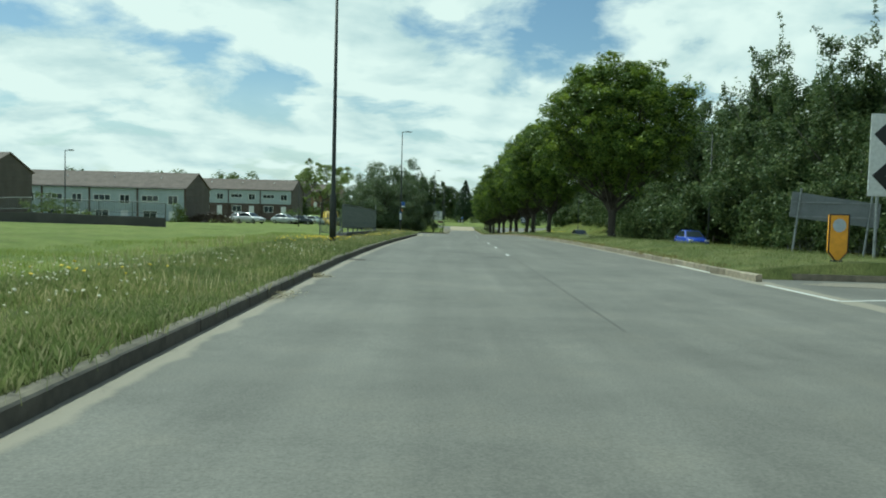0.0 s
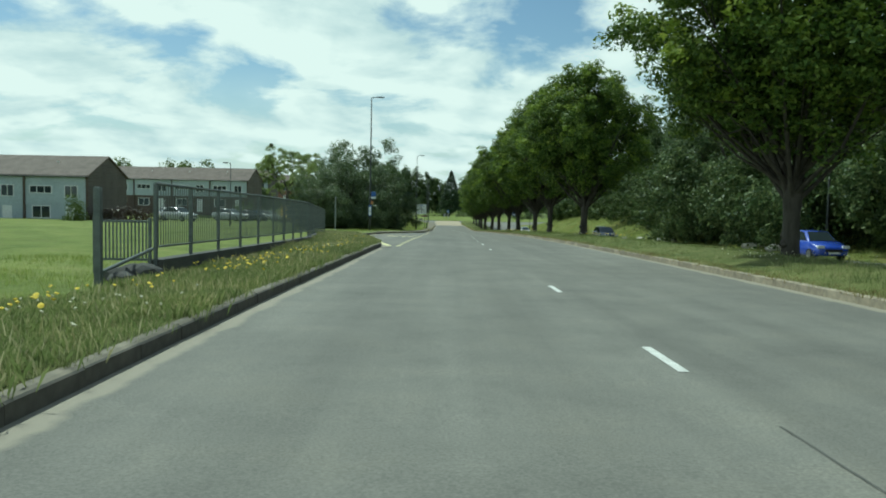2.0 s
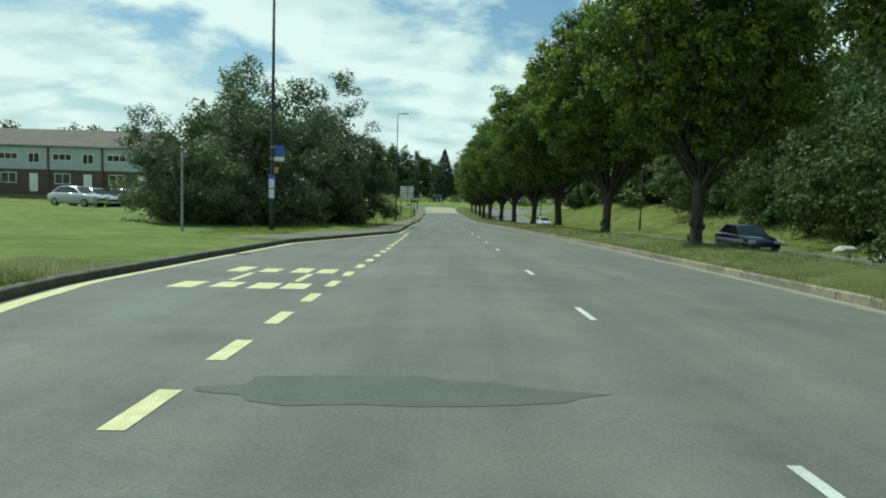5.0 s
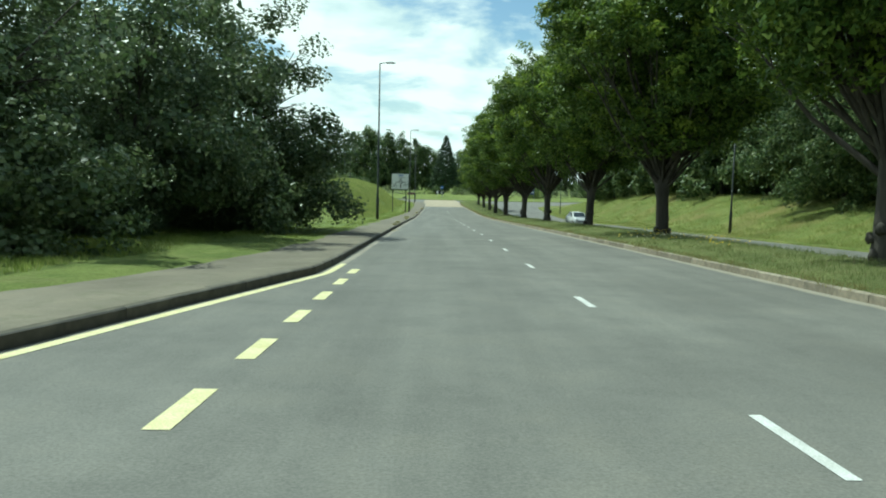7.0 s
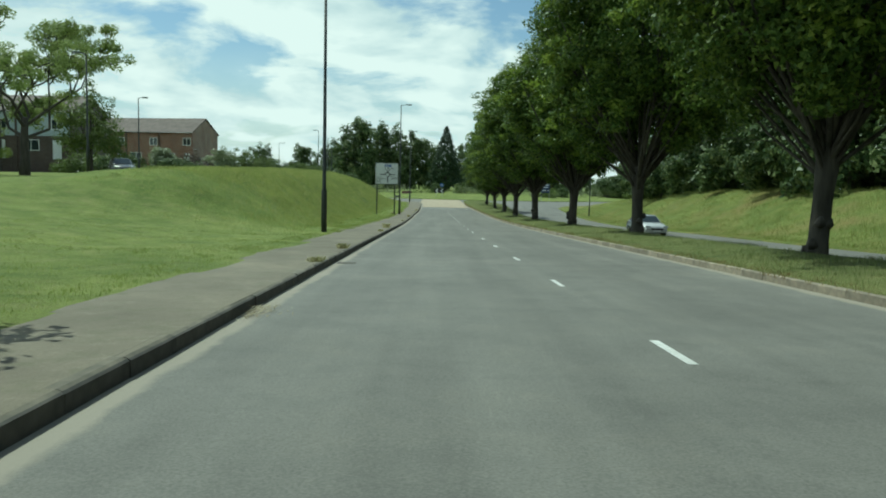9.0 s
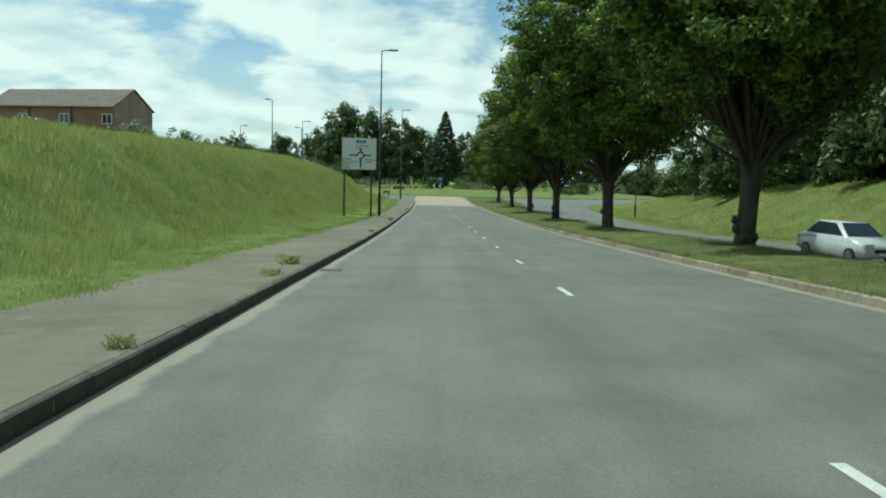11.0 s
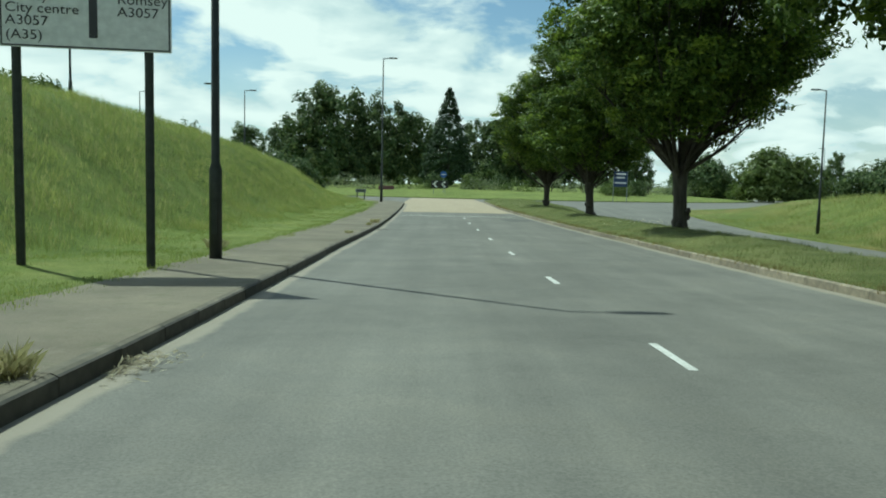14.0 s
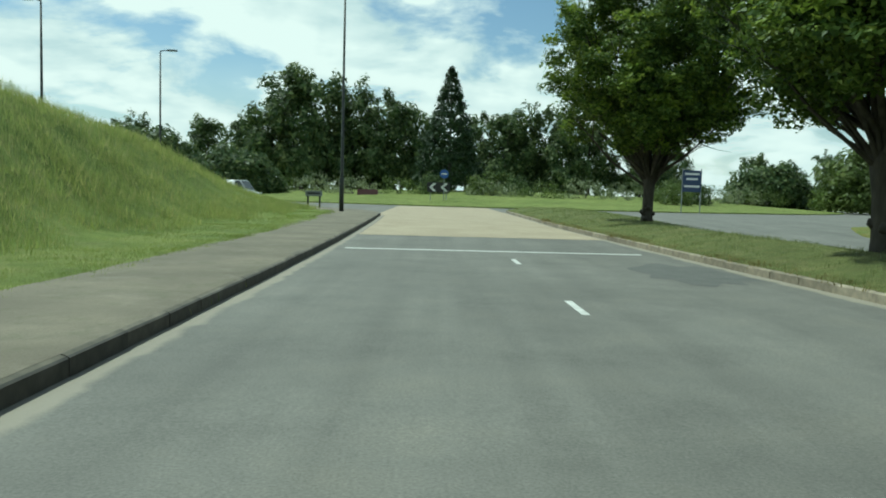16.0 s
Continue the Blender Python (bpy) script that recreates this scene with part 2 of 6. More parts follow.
TAR = mottled("tar_joint", (0.075, 0.074, 0.066), (0.115, 0.112, 0.097), 5, 60, 0.7)
BARK = bark_mat()
LEAF_AVENUE = leaf_mat("hornbeam_leaves", (0.043, 0.078, 0.016), (0.105, 0.165, 0.031), (0.23, 0.29, 0.066), 0.23, 0.14)
# brighter copy of the hornbeam leaves, with sunlight on the tips put into the colour
LEAF_SUNLIT = leaf_mat("sunlit_hornbeam_leaves", (0.15, 0.22, 0.035), (0.23, 0.31, 0.05), (0.34, 0.4, 0.08), 0.45, 0.1)
LEAF_WOOD = leaf_mat("wood_leaves", (0.045, 0.078, 0.03), (0.1, 0.145, 0.055), (0.22, 0.26, 0.11), 0.34, 0.15)
LEAF_SYC = leaf_mat("sycamore_leaves", (0.07, 0.11, 0.042), (0.12, 0.165, 0.07), (0.23, 0.27, 0.15), 0.34, 0.55)
LEAF_LIGHT = leaf_mat("pale_leaves", (0.09, 0.13, 0.035), (0.14, 0.19, 0.055), (0.22, 0.26, 0.10), 0.4, 0.2)
LEAF_DARK = leaf_mat("conifer_leaves", (0.022, 0.042, 0.020), (0.040, 0.068, 0.030), (0.065, 0.095, 0.04), 0.12, 0.15)
BLADE = leaf_mat("grass_blades", (0.19, 0.26, 0.06), (0.27, 0.33, 0.09), (0.38, 0.39, 0.16), 0.58, 0.1)
BLADE_BANK = leaf_mat("bank_grass_blades", (0.262, 0.318, 0.097), (0.332, 0.385, 0.128), (0.46, 0.42, 0.21), 0.6, 0.08)
BLADE_DRY = leaf_mat("seeding_grass_blades", (0.165, 0.215, 0.078), (0.235, 0.275, 0.108), (0.4, 0.375, 0.22), 0.55, 0.08)
DANDELION = plain("dandelion_yellow", (0.75, 0.55, 0.03), 0.7)
DAISY = plain("daisy_white", (0.66, 0.63, 0.45), 0.7)
COLUMN = mottled("lamp_column_paint", (0.022, 0.028, 0.026), (0.05, 0.055, 0.05), 4, 40, 0.55, 0.2, 0.1)
LAMP_HEAD = plain("lantern_grey", (0.10, 0.11, 0.11), 0.45, 0.3)
LENS = plain("lantern_lens", (0.55, 0.57, 0.56), 0.2)
RAIL_STEEL = mottled("weathered_rail_steel", (0.105, 0.12, 0.118), (0.18, 0.20, 0.195), 6, 60, 0.55, 0.35, 0.1)
STEEL = mottled("galvanised_steel", (0.22, 0.24, 0.245), (0.36, 0.385, 0.39), 6, 60, 0.5, 0.5, 0.1)
SIGN_BACK = mottled("sign_back_grey", (0.17, 0.19, 0.2), (0.25, 0.27, 0.28), 1.5, 30, 0.55, 0.3, 0.05)
SIGN_WHITE = plain("sign_white", (0.72, 0.73, 0.72), 0.4)
SIGN_BLACK = plain("sign_black", (0.015, 0.015, 0.017), 0.4)
SIGN_BLUE = plain("sign_blue", (0.03, 0.10, 0.36), 0.4)
# sign blue darkened for a board seen on its shadow side
SIGN_BLUE_SHADED = plain("sign_blue_shaded", (0.02, 0.045, 0.12), 0.45)
BOLLARD_Y = plain("bollard_yellow", (0.80, 0.36, 0.02), 0.4)
LENS_GREY = plain("bollard_disc_grey", (0.42, 0.47, 0.52), 0.35)
CLADDING = mottled("pale_cladding", (0.37, 0.43, 0.475), (0.45, 0.51, 0.555), 0.7, 12, 0.6, 0, 0.1)
DARK_BRICK = brick_mat("dark_brick", (0.075, 0.05, 0.04), (0.11, 0.075, 0.06), (0.13, 0.12, 0.11))
RED_BRICK = brick_mat("red_brick", (0.19, 0.085, 0.055), (0.26, 0.12, 0.08), (0.3, 0.27, 0.24))
ROOF = mottled("roof_tiles", (0.11, 0.085, 0.07), (0.17, 0.135, 0.115), 1.2, 10, 0.85, 0, 0.6, 0.03)
FRAME_W = plain("window_frame_white", (0.75, 0.76, 0.76), 0.4)
GLASS = glass_mat("window_glass")
WALL_DARK = mottled("stained_concrete", (0.055, 0.055, 0.052), (0.10, 0.098, 0.09), 1.0, 30, 0.9)
TYRE = plain("tyre_rubber", (0.015, 0.015, 0.016), 0.8)
RIM = plain("wheel_rim", (0.35, 0.36, 0.37), 0.3, 0.8)
LIGHT_RED = plain("tail_light_red", (0.35, 0.02, 0.02), 0.25)
LIGHT_CLEAR = plain("headlight_clear", (0.6, 0.62, 0.63), 0.15)
RUBBISH = plain("pale_rubble", (0.5, 0.48, 0.44), 0.8)
MAROON = plain("maroon_board", (0.14, 0.06, 0.07), 0.6)

# ------------------------------------------------------------ the plan: a road down a gentle hill
AXIS_Y = [-200, 0, 23, 47, 79, 113, 147, 181, 209, 900]
AXIS_X = [-0.2, 0.0, 0.22, 0.88, 2.07, 3.03, 3.94, 5.02, 5.97, 30.0]
SLOPE_Y = [-10, 5, 20, 35, 50, 65, 80, 95, 110, 125, 140, 155, 170, 185, 200, 215, 230]
SLOPE = [0.0029, -0.0045, -0.0124, -0.0206, -0.026, -0.029, -0.0332, -0.035, -0.0354,
         -0.0367, -0.0377, -0.0364, -0.0325, -0.0263, -0.0183, -0.0088, 0.0]
_ys = np.arange(-210.0, 901.0, 0.5)
_sl = np.interp(_ys, SLOPE_Y, SLOPE)
_zs = np.concatenate([[0], np.cumsum((_sl[1:] + _sl[:-1]) * 0.25)])
_zs -= np.interp(230.0, _ys, _zs)
_xs = np.interp(_ys, AXIS_Y, AXIS_X)
_xs = np.convolve(np.pad(_xs, 20, mode="edge"), np.ones(41) / 41, "valid")


def AX(y):
    return np.interp(y, _ys, _xs)


def RZ(y):
    return np.interp(y, _ys, _zs)


def table(*pairs):
    ys, vs = zip(*pairs)
    return lambda y: np.interp(y, ys, vs)


# edges, as distances across from the axis
K_LEFT = table((-200, -2.25), (10, -2.26), (18, -2.33), (40, -2.2), (51, -2.24), (52, -2.28), (68.6, -4.98), (70.5, -5.15), (80, -4.9), (84.5, -4.75), (87.2, -4.2),
               (91.5, -3.35), (98.8, -2.0), (102, -1.96), (118, -2.0), (165, -2.07), (192, -2.25), (200, -2.33), (212, -2.2), (228, -2.32), (240, -2.5), (250, -2.75), (254, -4.0), (257.5, -6.5),
               (261, -11), (264.5, -19), (269, -36), (372, -36), (380, 0.0), (900, 0.0))
K_RIGHT = table((-200, 6.1), (14, 6.1), (30, 5.95), (110, 5.95), (170, 5.85), (205, 5.9), (220, 5.5), (240, 4.8), (262, 4.9), (266, 6), (270, 9), (372, 9), (380, 1.0), (900, 1.0))
O_NEAR = table((-200, 13.0), (25, 13.0), (215, 12.9), (232, 12.6), (250, 12.2), (257, 10.5), (262, 6.6), (266, 6.3), (270, 9.3), (372, 9.3), (380, 1.3), (900, 1.3))
O_FAR = table((-200, 20.4), (215, 20.4), (246, 20.8), (251, 23), (255, 30), (259, 44), (266, 62), (372, 62), (380, 1.6), (900, 1.6))
L_FOOT = table((-200, -4.0), (110, -4.2), (150, -5.0), (168, -6.2), (255, -6.8), (262, -20), (270, -40), (372, -40), (900, -4))
L_CREST = table((-200, -34), (60, -30), (96, -25), (130, -21), (141, -19), (148.5, -12.3), (153, -12), (170, -12.5), (200, -14), (240, -12.5), (256, -12), (262, -30), (270, -60), (900, -60))
L_TOP = table((-200, 6.6), (0, 6.3), (40, 5.7), (96, 4.3), (130, 3.4), (141, 3.2), (149.5, 4.45), (165, 4.55), (180, 4.75), (200, 4.8), (215, 4.65), (232, 3.9), (240, 3.15), (247, 2.0), (254, 0.8), (262, 0.25), (300, 0.4), (900, 2.0))
R_TOP = table((-200, 7.2), (0, 7.0), (60, 6.3), (90, 5.6), (120, 5.0), (160, 4.4), (200, 3.9), (225, 2.4), (250, 0.9), (300, 0.5), (900, 2.0))

V_RISE = table((-200, 0.04), (24, 0.02), (33, -0.14), (44, -0.1), (54, 0.04), (900, 0.04))
DROP = table((-200, 0.0), (16, 0.0), (45, 0.6), (120, 0.5), (172, 0.48), (200, 0.8), (215, 0.85), (230, 0.8), (240, 0.55), (250, 0.15), (256, 0.0), (900, 0.0))
P_OUT = table((84, -7.2), (88, -6.4), (96, -4.3), (102, -3.6), (120, -3.55), (150, -4.0), (170, -4.1), (215, -4.2), (235, -4.6), (249, -5.2), (255, -7.5), (259, -10.5))


def smooth(u):
    u = np.clip(u, 0, 1)
    return u * u * (3 - 2 * u)


def lumps(x, y, size, seed=0.0):
    return noise.noise(Vector((x / size + seed, y / size - seed, seed)))


def ground_z(s, y):
    """Height of the grass at s across and y along."""
    z = float(RZ(y))
    kl, kr, on, of = float(K_LEFT(y)), float(K_RIGHT(y)), float(O_NEAR(y)), float(O_FAR(y))
    if s <= kl:
        edge = z + 0.134
        d = kl - s
        if 84.5 < y < 256.5 and s > float(P_OUT(y)) + 0.3:
            return z + 0.06
        near = edge + float(V_RISE(y)) * smooth(d / 2.2) * (1 if y < 60 else max(0.0, 1 - (y - 60) / 20))
        foot, crest, top = float(L_FOOT(y)), float(L_CREST(y)), float(L_TOP(y))
        foot = min(foot, kl - 0.5)
        crest = min(crest, foot - 3)
        u = smooth((foot - s) / (foot - crest))
        h = near + (top - near) * u
        if s < crest:
            h += 0.35 * lumps(s, y, 25, 2.0) * min(1, (crest - s) / 10)
            # the ground falls again behind the hump
            h -= 0.75 * float(smooth((crest - 2.0 - s) / 6.5) * smooth((y - 136) / 10) * smooth((265 - y) / 20))
        return h + 0.10 * lumps(s, y, 3.1) * min(1, d / 3) + 0.02 * lumps(s, y, 0.7, 5) * min(1, d)
    if s < kr:
        return z - 0.3
    if s <= on:
        w = max(on - kr, 0.01)
        u = (s - kr) / w
        crown = (0.26 if y < 200 else 0.36) * math.sin(math.pi * u) if w > 3 else 0.03
        return z + 0.134 - float(DROP(y)) * float(smooth((u - 0.22) / 0.78)) + crown + 0.04 * lumps(s, y, 2.0, 3) * math.sin(math.pi * u)
    if s < of:
        return z - 0.3
    top = float(R_TOP(y))
    edge = z + 0.1 - float(DROP(y))
    u = smooth((s - of - 0.8) / 11.0)
    d = s - of
    return edge + (top - edge) * u + 0.15 * lumps(s, y, 4.0, 7) * min(1, d / 4) + 0.5 * lumps(s, y, 30, 8) * min(1, max(0, d - 10) / 20)


def at(s, y, dz=0.0):
    """World place at s across, y along, standing on the ground there."""
    return Vector((float(AX(y)) + s, y, ground_z(s, y) + dz))


def on_road(s, y, dz=0.0):
    drop = float(DROP(y)) if s > float(O_NEAR(y)) else 0.0
    return Vector((float(AX(y)) + s, y, float(RZ(y)) - drop + dz))


# ------------------------------------------------------------ mesh helpers


def mesh_object(name, verts, faces, material, parent=None, label="", smooth_faces=False):
    me = bpy.data.meshes.new(name)
    me.from_pydata(verts, [], faces)
    me.materials.append(material)
    if smooth_faces:
        me.polygons.foreach_set("use_smooth", [True] * len(me.polygons))
    me.update()
    ob = new(name, me)
    if parent:
        ob.parent = parent
    if label:
        ob["label"] = label
    return ob


def part(name, bm, material, parent, label="", smooth_faces=False):
    bmesh.ops.recalc_face_normals(bm, faces=bm.faces)
    me = bpy.data.meshes.new(name)
    bm.to_mesh(me)
    bm.free()
    me.materials.append(material)
    if smooth_faces:
        me.polygons.foreach_set("use_smooth", [True] * len(me.polygons))
    ob = new(name, me)
    if parent:
        ob.parent = parent
    if label:
        ob["label"] = label
    return ob


def box_bm(x0, x1, y0, y1, z0, z1, bev=0.0, bm=None):
    bm = bm or bmesh.new()
    vs = [bm.verts.new(p) for p in ((x0, y0, z0), (x1, y0, z0), (x1, y1, z0), (x0, y1, z0), (x0, y0, z1), (x1, y0, z1), (x1, y1, z1), (x0, y1, z1))]
    fs = [bm.faces.new([vs[i] for i in f]) for f in ((3, 2, 1, 0), (4, 5, 6, 7), (0, 1, 5, 4), (1, 2, 6, 5), (2, 3, 7, 6), (3, 0, 4, 7))]
    if bev:
        edges = {e for f in fs for e in f.edges}
        bmesh.ops.bevel(bm, geom=list(edges), offset=bev, segments=2, affect="EDGES", profile=0.6)
    return bm


def tube(points, radii, sides=8, bm=None, cap=True):
    """A tapered tube through points."""
    bm = bm or bmesh.new()
    rings = []
    n = len(points)
    for i, (p, r) in enumerate(zip(points, radii)):
        p = Vector(p)
        d = (Vector(points[min(i + 1, n - 1)]) - Vector(points[max(i - 1, 0)])).normalized()
        a = d.orthogonal().normalized() if abs(d.z) < 0.9 else Vector((1, 0, 0)).cross(d).normalized()
        b = d.cross(a)
        rings.append([bm.verts.new(p + r * (math.cos(k * math.tau / sides) * a + math.sin(k * math.tau / sides) * b)) for k in range(sides)])
    for r0, r1 in zip(rings, rings[1:]):
        # line the rings up, so that tubes do not twist
        off = min(range(sides), key=lambda o: sum((r0[k].co - r1[(k + o) % sides].co).length for k in range(sides)))
        r1[:] = r1[off:] + r1[:off]
        for k in range(sides):
            bm.faces.new((r0[k], r0[(k + 1) % sides], r1[(k + 1) % sides], r1[k]))
    if cap:
        bm.faces.new(list(reversed(rings[0])))
        bm.faces.new(rings[-1])
    return bm


def thing(name, place, label, category, group="", turn=0.0):
    e = new(name)
    e.empty_display_size = 0.2
    e.matrix_basis = Matrix.Translation(place) @ pose(0, 0, 0, 0, 0, turn)
    return tagged(e, label, category, group)


def ribbon(s0, s1, ya, yb, lift, step=1.0):
    """A strip lying on the road between two edges (numbers or functions of y)."""
    f0 = s0 if callable(s0) else (lambda y: s0)
    f1 = s1 if callable(s1) else (lambda y: s1)
    n = max(1, int(math.ceil((yb - ya) / step)))
    vs, fs = [], []
    for i in range(n + 1):
        y = ya + (yb - ya) * i / n
        for f in (f0, f1):
            vs.append((float(AX(y)) + float(f(y)), y, float(RZ(y)) + lift))
    for i in range(n):
        fs.append((2 * i, 2 * i + 1, 2 * i + 3, 2 * i + 2))
    return vs, fs


# ------------------------------------------------------------ road, ground, footpath


def build_road():
    ys = list(np.arange(-80, 372.1, 1.5))
    vs, fs, uvs, edges = [], [], [], []
    for y in ys:
        a, b = float(K_LEFT(y)) - 0.2, float(O_FAR(y)) + 0.2
        kr = float(K_RIGHT(y))
        on = max(float(O_NEAR(y)), kr + 0.02)
        for s in list(np.linspace(a, kr, 9)) + [(kr + on) / 2, on] + list(np.linspace(on, max(b, on + 0.1), 5))[1:]:
            vs.append((float(AX(y)) + s, y, float(RZ(y)) - float(DROP(y)) * min(1.0, max(0.0, (s - kr) / (on - kr)))))
            uvs.append((s, y))
            edges.append((s - float(K_LEFT(y)), abs(float(K_RIGHT(y)) - s)) if y < 255 else (3.0, 3.0))
    n = 15
    for i in range(len(ys) - 1):
        for j in range(n - 1):
            k = i * n + j
            fs.append((k, k + 1, k + 1 + n, k + n))
    ob = mesh_object("road", vs, fs, ASPHALT)
    layer = ob.data.uv_layers.new(name="plan")
    for loop in ob.data.loops:
        layer.data[loop.index].uv = uvs[loop.vertex_index]
    layer = ob.data.uv_layers.new(name="edge")
    for loop in ob.data.loops:
        layer.data[loop.index].uv = edges[loop.vertex_index]
    tagged(ob, "worn grey asphalt dual carriageway running down a gentle hill", "road", kind="structure")


def build_ground():
    left = [0.0, 0.2, 0.5, 0.9, 1.4, 2, 2.7, 3.4, 4.2, 5, 5.8, 6.6, 7.4, 8.2, 9, 10, 11, 12, 13.5, 15, 17, 20, 24, 29, 36, 46, 60, 90, 150, 300, 700]
    right = [0.0, 0.3, 0.8, 1.4, 2, 2.8, 3.6, 4.5, 5.5, 6.5, 7.5, 8.5, 9.5, 10.5, 12, 14, 17, 21, 26, 33, 45, 70, 120, 300, 700]
    ys = list(np.arange(-80, 15.6, 1.5)) + [15.7, 15.75] + list(np.arange(16.3, 250, 1.5)) + list(np.arange(250, 272, 0.75)) + list(np.arange(272, 385, 3)) + [400, 430, 480, 560, 680, 900]
    vs, fs = [], []
    for y in ys:
        kl, kr, on, of = float(K_LEFT(y)) - 0.065 - 0.02 * lumps(1.0, y, 0.8), float(K_RIGHT(y)) + 0.07, float(O_NEAR(y)) - 0.07, float(O_FAR(y)) + 0.02
        ss = [kl - d for d in reversed(left)]
        ss += [kl + 0.01, kr - 0.01]
        ss += [kr + (max(on, kr + 0.02) - kr) * u for u in np.linspace(0, 1, 13)]
        ss += [max(on, kr + 0.02) + 0.01, of - 0.01]
        ss += [of + d for d in right]
        x0 = float(AX(y))
        nl = len(left)
        for j, s in enumerate(ss):
            if j in (nl, nl + 1, nl + 15, nl + 16):
                z = float(RZ(y)) - (0.3 if j < nl + 5 else 1.3)
            else:
                q = s
                if j < nl:
                    q = min(s, float(K_LEFT(y)) - 0.001)
                elif j < nl + 15:
                    q = min(max(s, float(K_RIGHT(y)) + 0.001), float(O_NEAR(y)))
                    if float(O_NEAR(y)) - float(K_RIGHT(y)) < 0.5:
                        q = (float(O_NEAR(y)) + float(K_RIGHT(y))) / 2
                else:
                    q = max(s, float(O_FAR(y)) + 0.001)
                z = ground_z(q, y)
                if (372 > y > 267 or y < 15.72) and nl + 1 < j < nl + 15:
                    z = float(RZ(y)) - 0.3
            vs.append((x0 + s, y, z))
    n = len(ss)
    for i in range(len(ys) - 1):
        for j in range(n - 1):
            k = i * n + j
            fs.append((k, k + 1, k + 1 + n, k + n))
    ob = mesh_object("ground", vs, fs, LAWN, smooth_faces=True)
    ob.data.materials.append(VERGE)
    ob.data.materials.append(BANK)
    ob.data.materials.append(BANK_GREEN)
    nl = len(left)
    kinds = []
    for y in ys[:-1]:
        foot = float(K_LEFT(y)) - float(L_FOOT(y))
        for j in range(n - 1):
            if j < nl - 1:
                out = left[nl - 1 - j]
                kinds.append(1 if y < 72 and out < (4.2 if y < 32 else 2.6) else 3 if 144 < y < 258 and foot < out < 14 else 0)
            else:
                kinds.append(1 if j < nl + 15 else 2 if 40 < y < 260 else 0)
    ob.data.polygons.foreach_set("material_index", kinds)
    tagged(ob, "mown green grass verges, lawns and banks beside the road", "grass", kind="structure")


def build_island():
    """The grass island in the middle of the roundabout."""
    cx, cy = 18.0, 322.0
    vs, fs = [(cx, cy, 1.6)], []
    rings = [(46.0, -0.05), (46.0, 0.11), (45.85, 0.12), (41, 0.35), (34, 0.75), (22, 1.2), (10, 1.5)]
    n = 96
    for rr, h in rings:
        for k in range(n):
            a = k * math.tau / n
            vs.append((cx + rr * math.cos(a), cy + rr * math.sin(a), h + (0.12 * lumps(rr * math.cos(a), rr * math.sin(a), 6) if rr < 44 else 0)))
    m = len(rings)
    for i in range(m - 1):
        for k in range(n):
            a, b = 1 + i * n + k, 1 + i * n + (k + 1) % n
            fs.append((a, b, b + n, a + n))
    for k in range(n):
        fs.append((1 + (m - 1) * n + k, 1 + (m - 1) * n + (k + 1) % n, 0))
    ob = mesh_object("roundabout_island", vs, fs, LAWN, smooth_faces=True)
    tagged(ob, "low grassy mound in the middle of the roundabout", "grass", kind="structure")


def build_pavement():
    vs, fs = [], []
    ys = list(np.arange(84, 257.1, 0.4))
    for y in ys:
        a, b = float(P_OUT(y)), float(K_LEFT(y)) - 0.055
        wob = 0.10 * lumps(3.0, y, 3.3, 4) + 0.07 * lumps(1.0, y, 0.9, 9) + 0.05 * lumps(1.0, y, 0.35, 2)
        for c in np.linspace(0, 1, 5):
            s = a + wob * (1 - c) + (b - a) * c
            vs.append((float(AX(y)) + s, y, float(RZ(y)) + 0.142 + (0.0 if c > 0.05 else -0.01)))
        vs.append((float(AX(y)) + a + wob, y, float(RZ(y)) - 0.1))
    n = 6
    for i in range(len(ys) - 1):
        for j in range(4):
            k = i * n + j
            fs.append((k, k + 1, k + 1 + n, k + n))
        k = i * n
        fs.append((k + 5, k, k + n, k + 5 + n))
    ob = mesh_object("pavement", vs, fs, PATH_TAR)
    tagged(ob, "grey tarmac footpath with ragged grassy edges beside the kerb", "pavement", kind="structure")


build_road()
build_ground()
build_island()
build_pavement()


def marking(name, quad_sets, material, label):
    vs, fs = [], []
    for v, f in quad_sets:
        k = len(vs)
        vs += v
        fs += [tuple(i + k for i in q) for q in f]
    ob = mesh_object(name, vs, fs, material)
    return tagged(ob, label, "road marking", kind="structure")


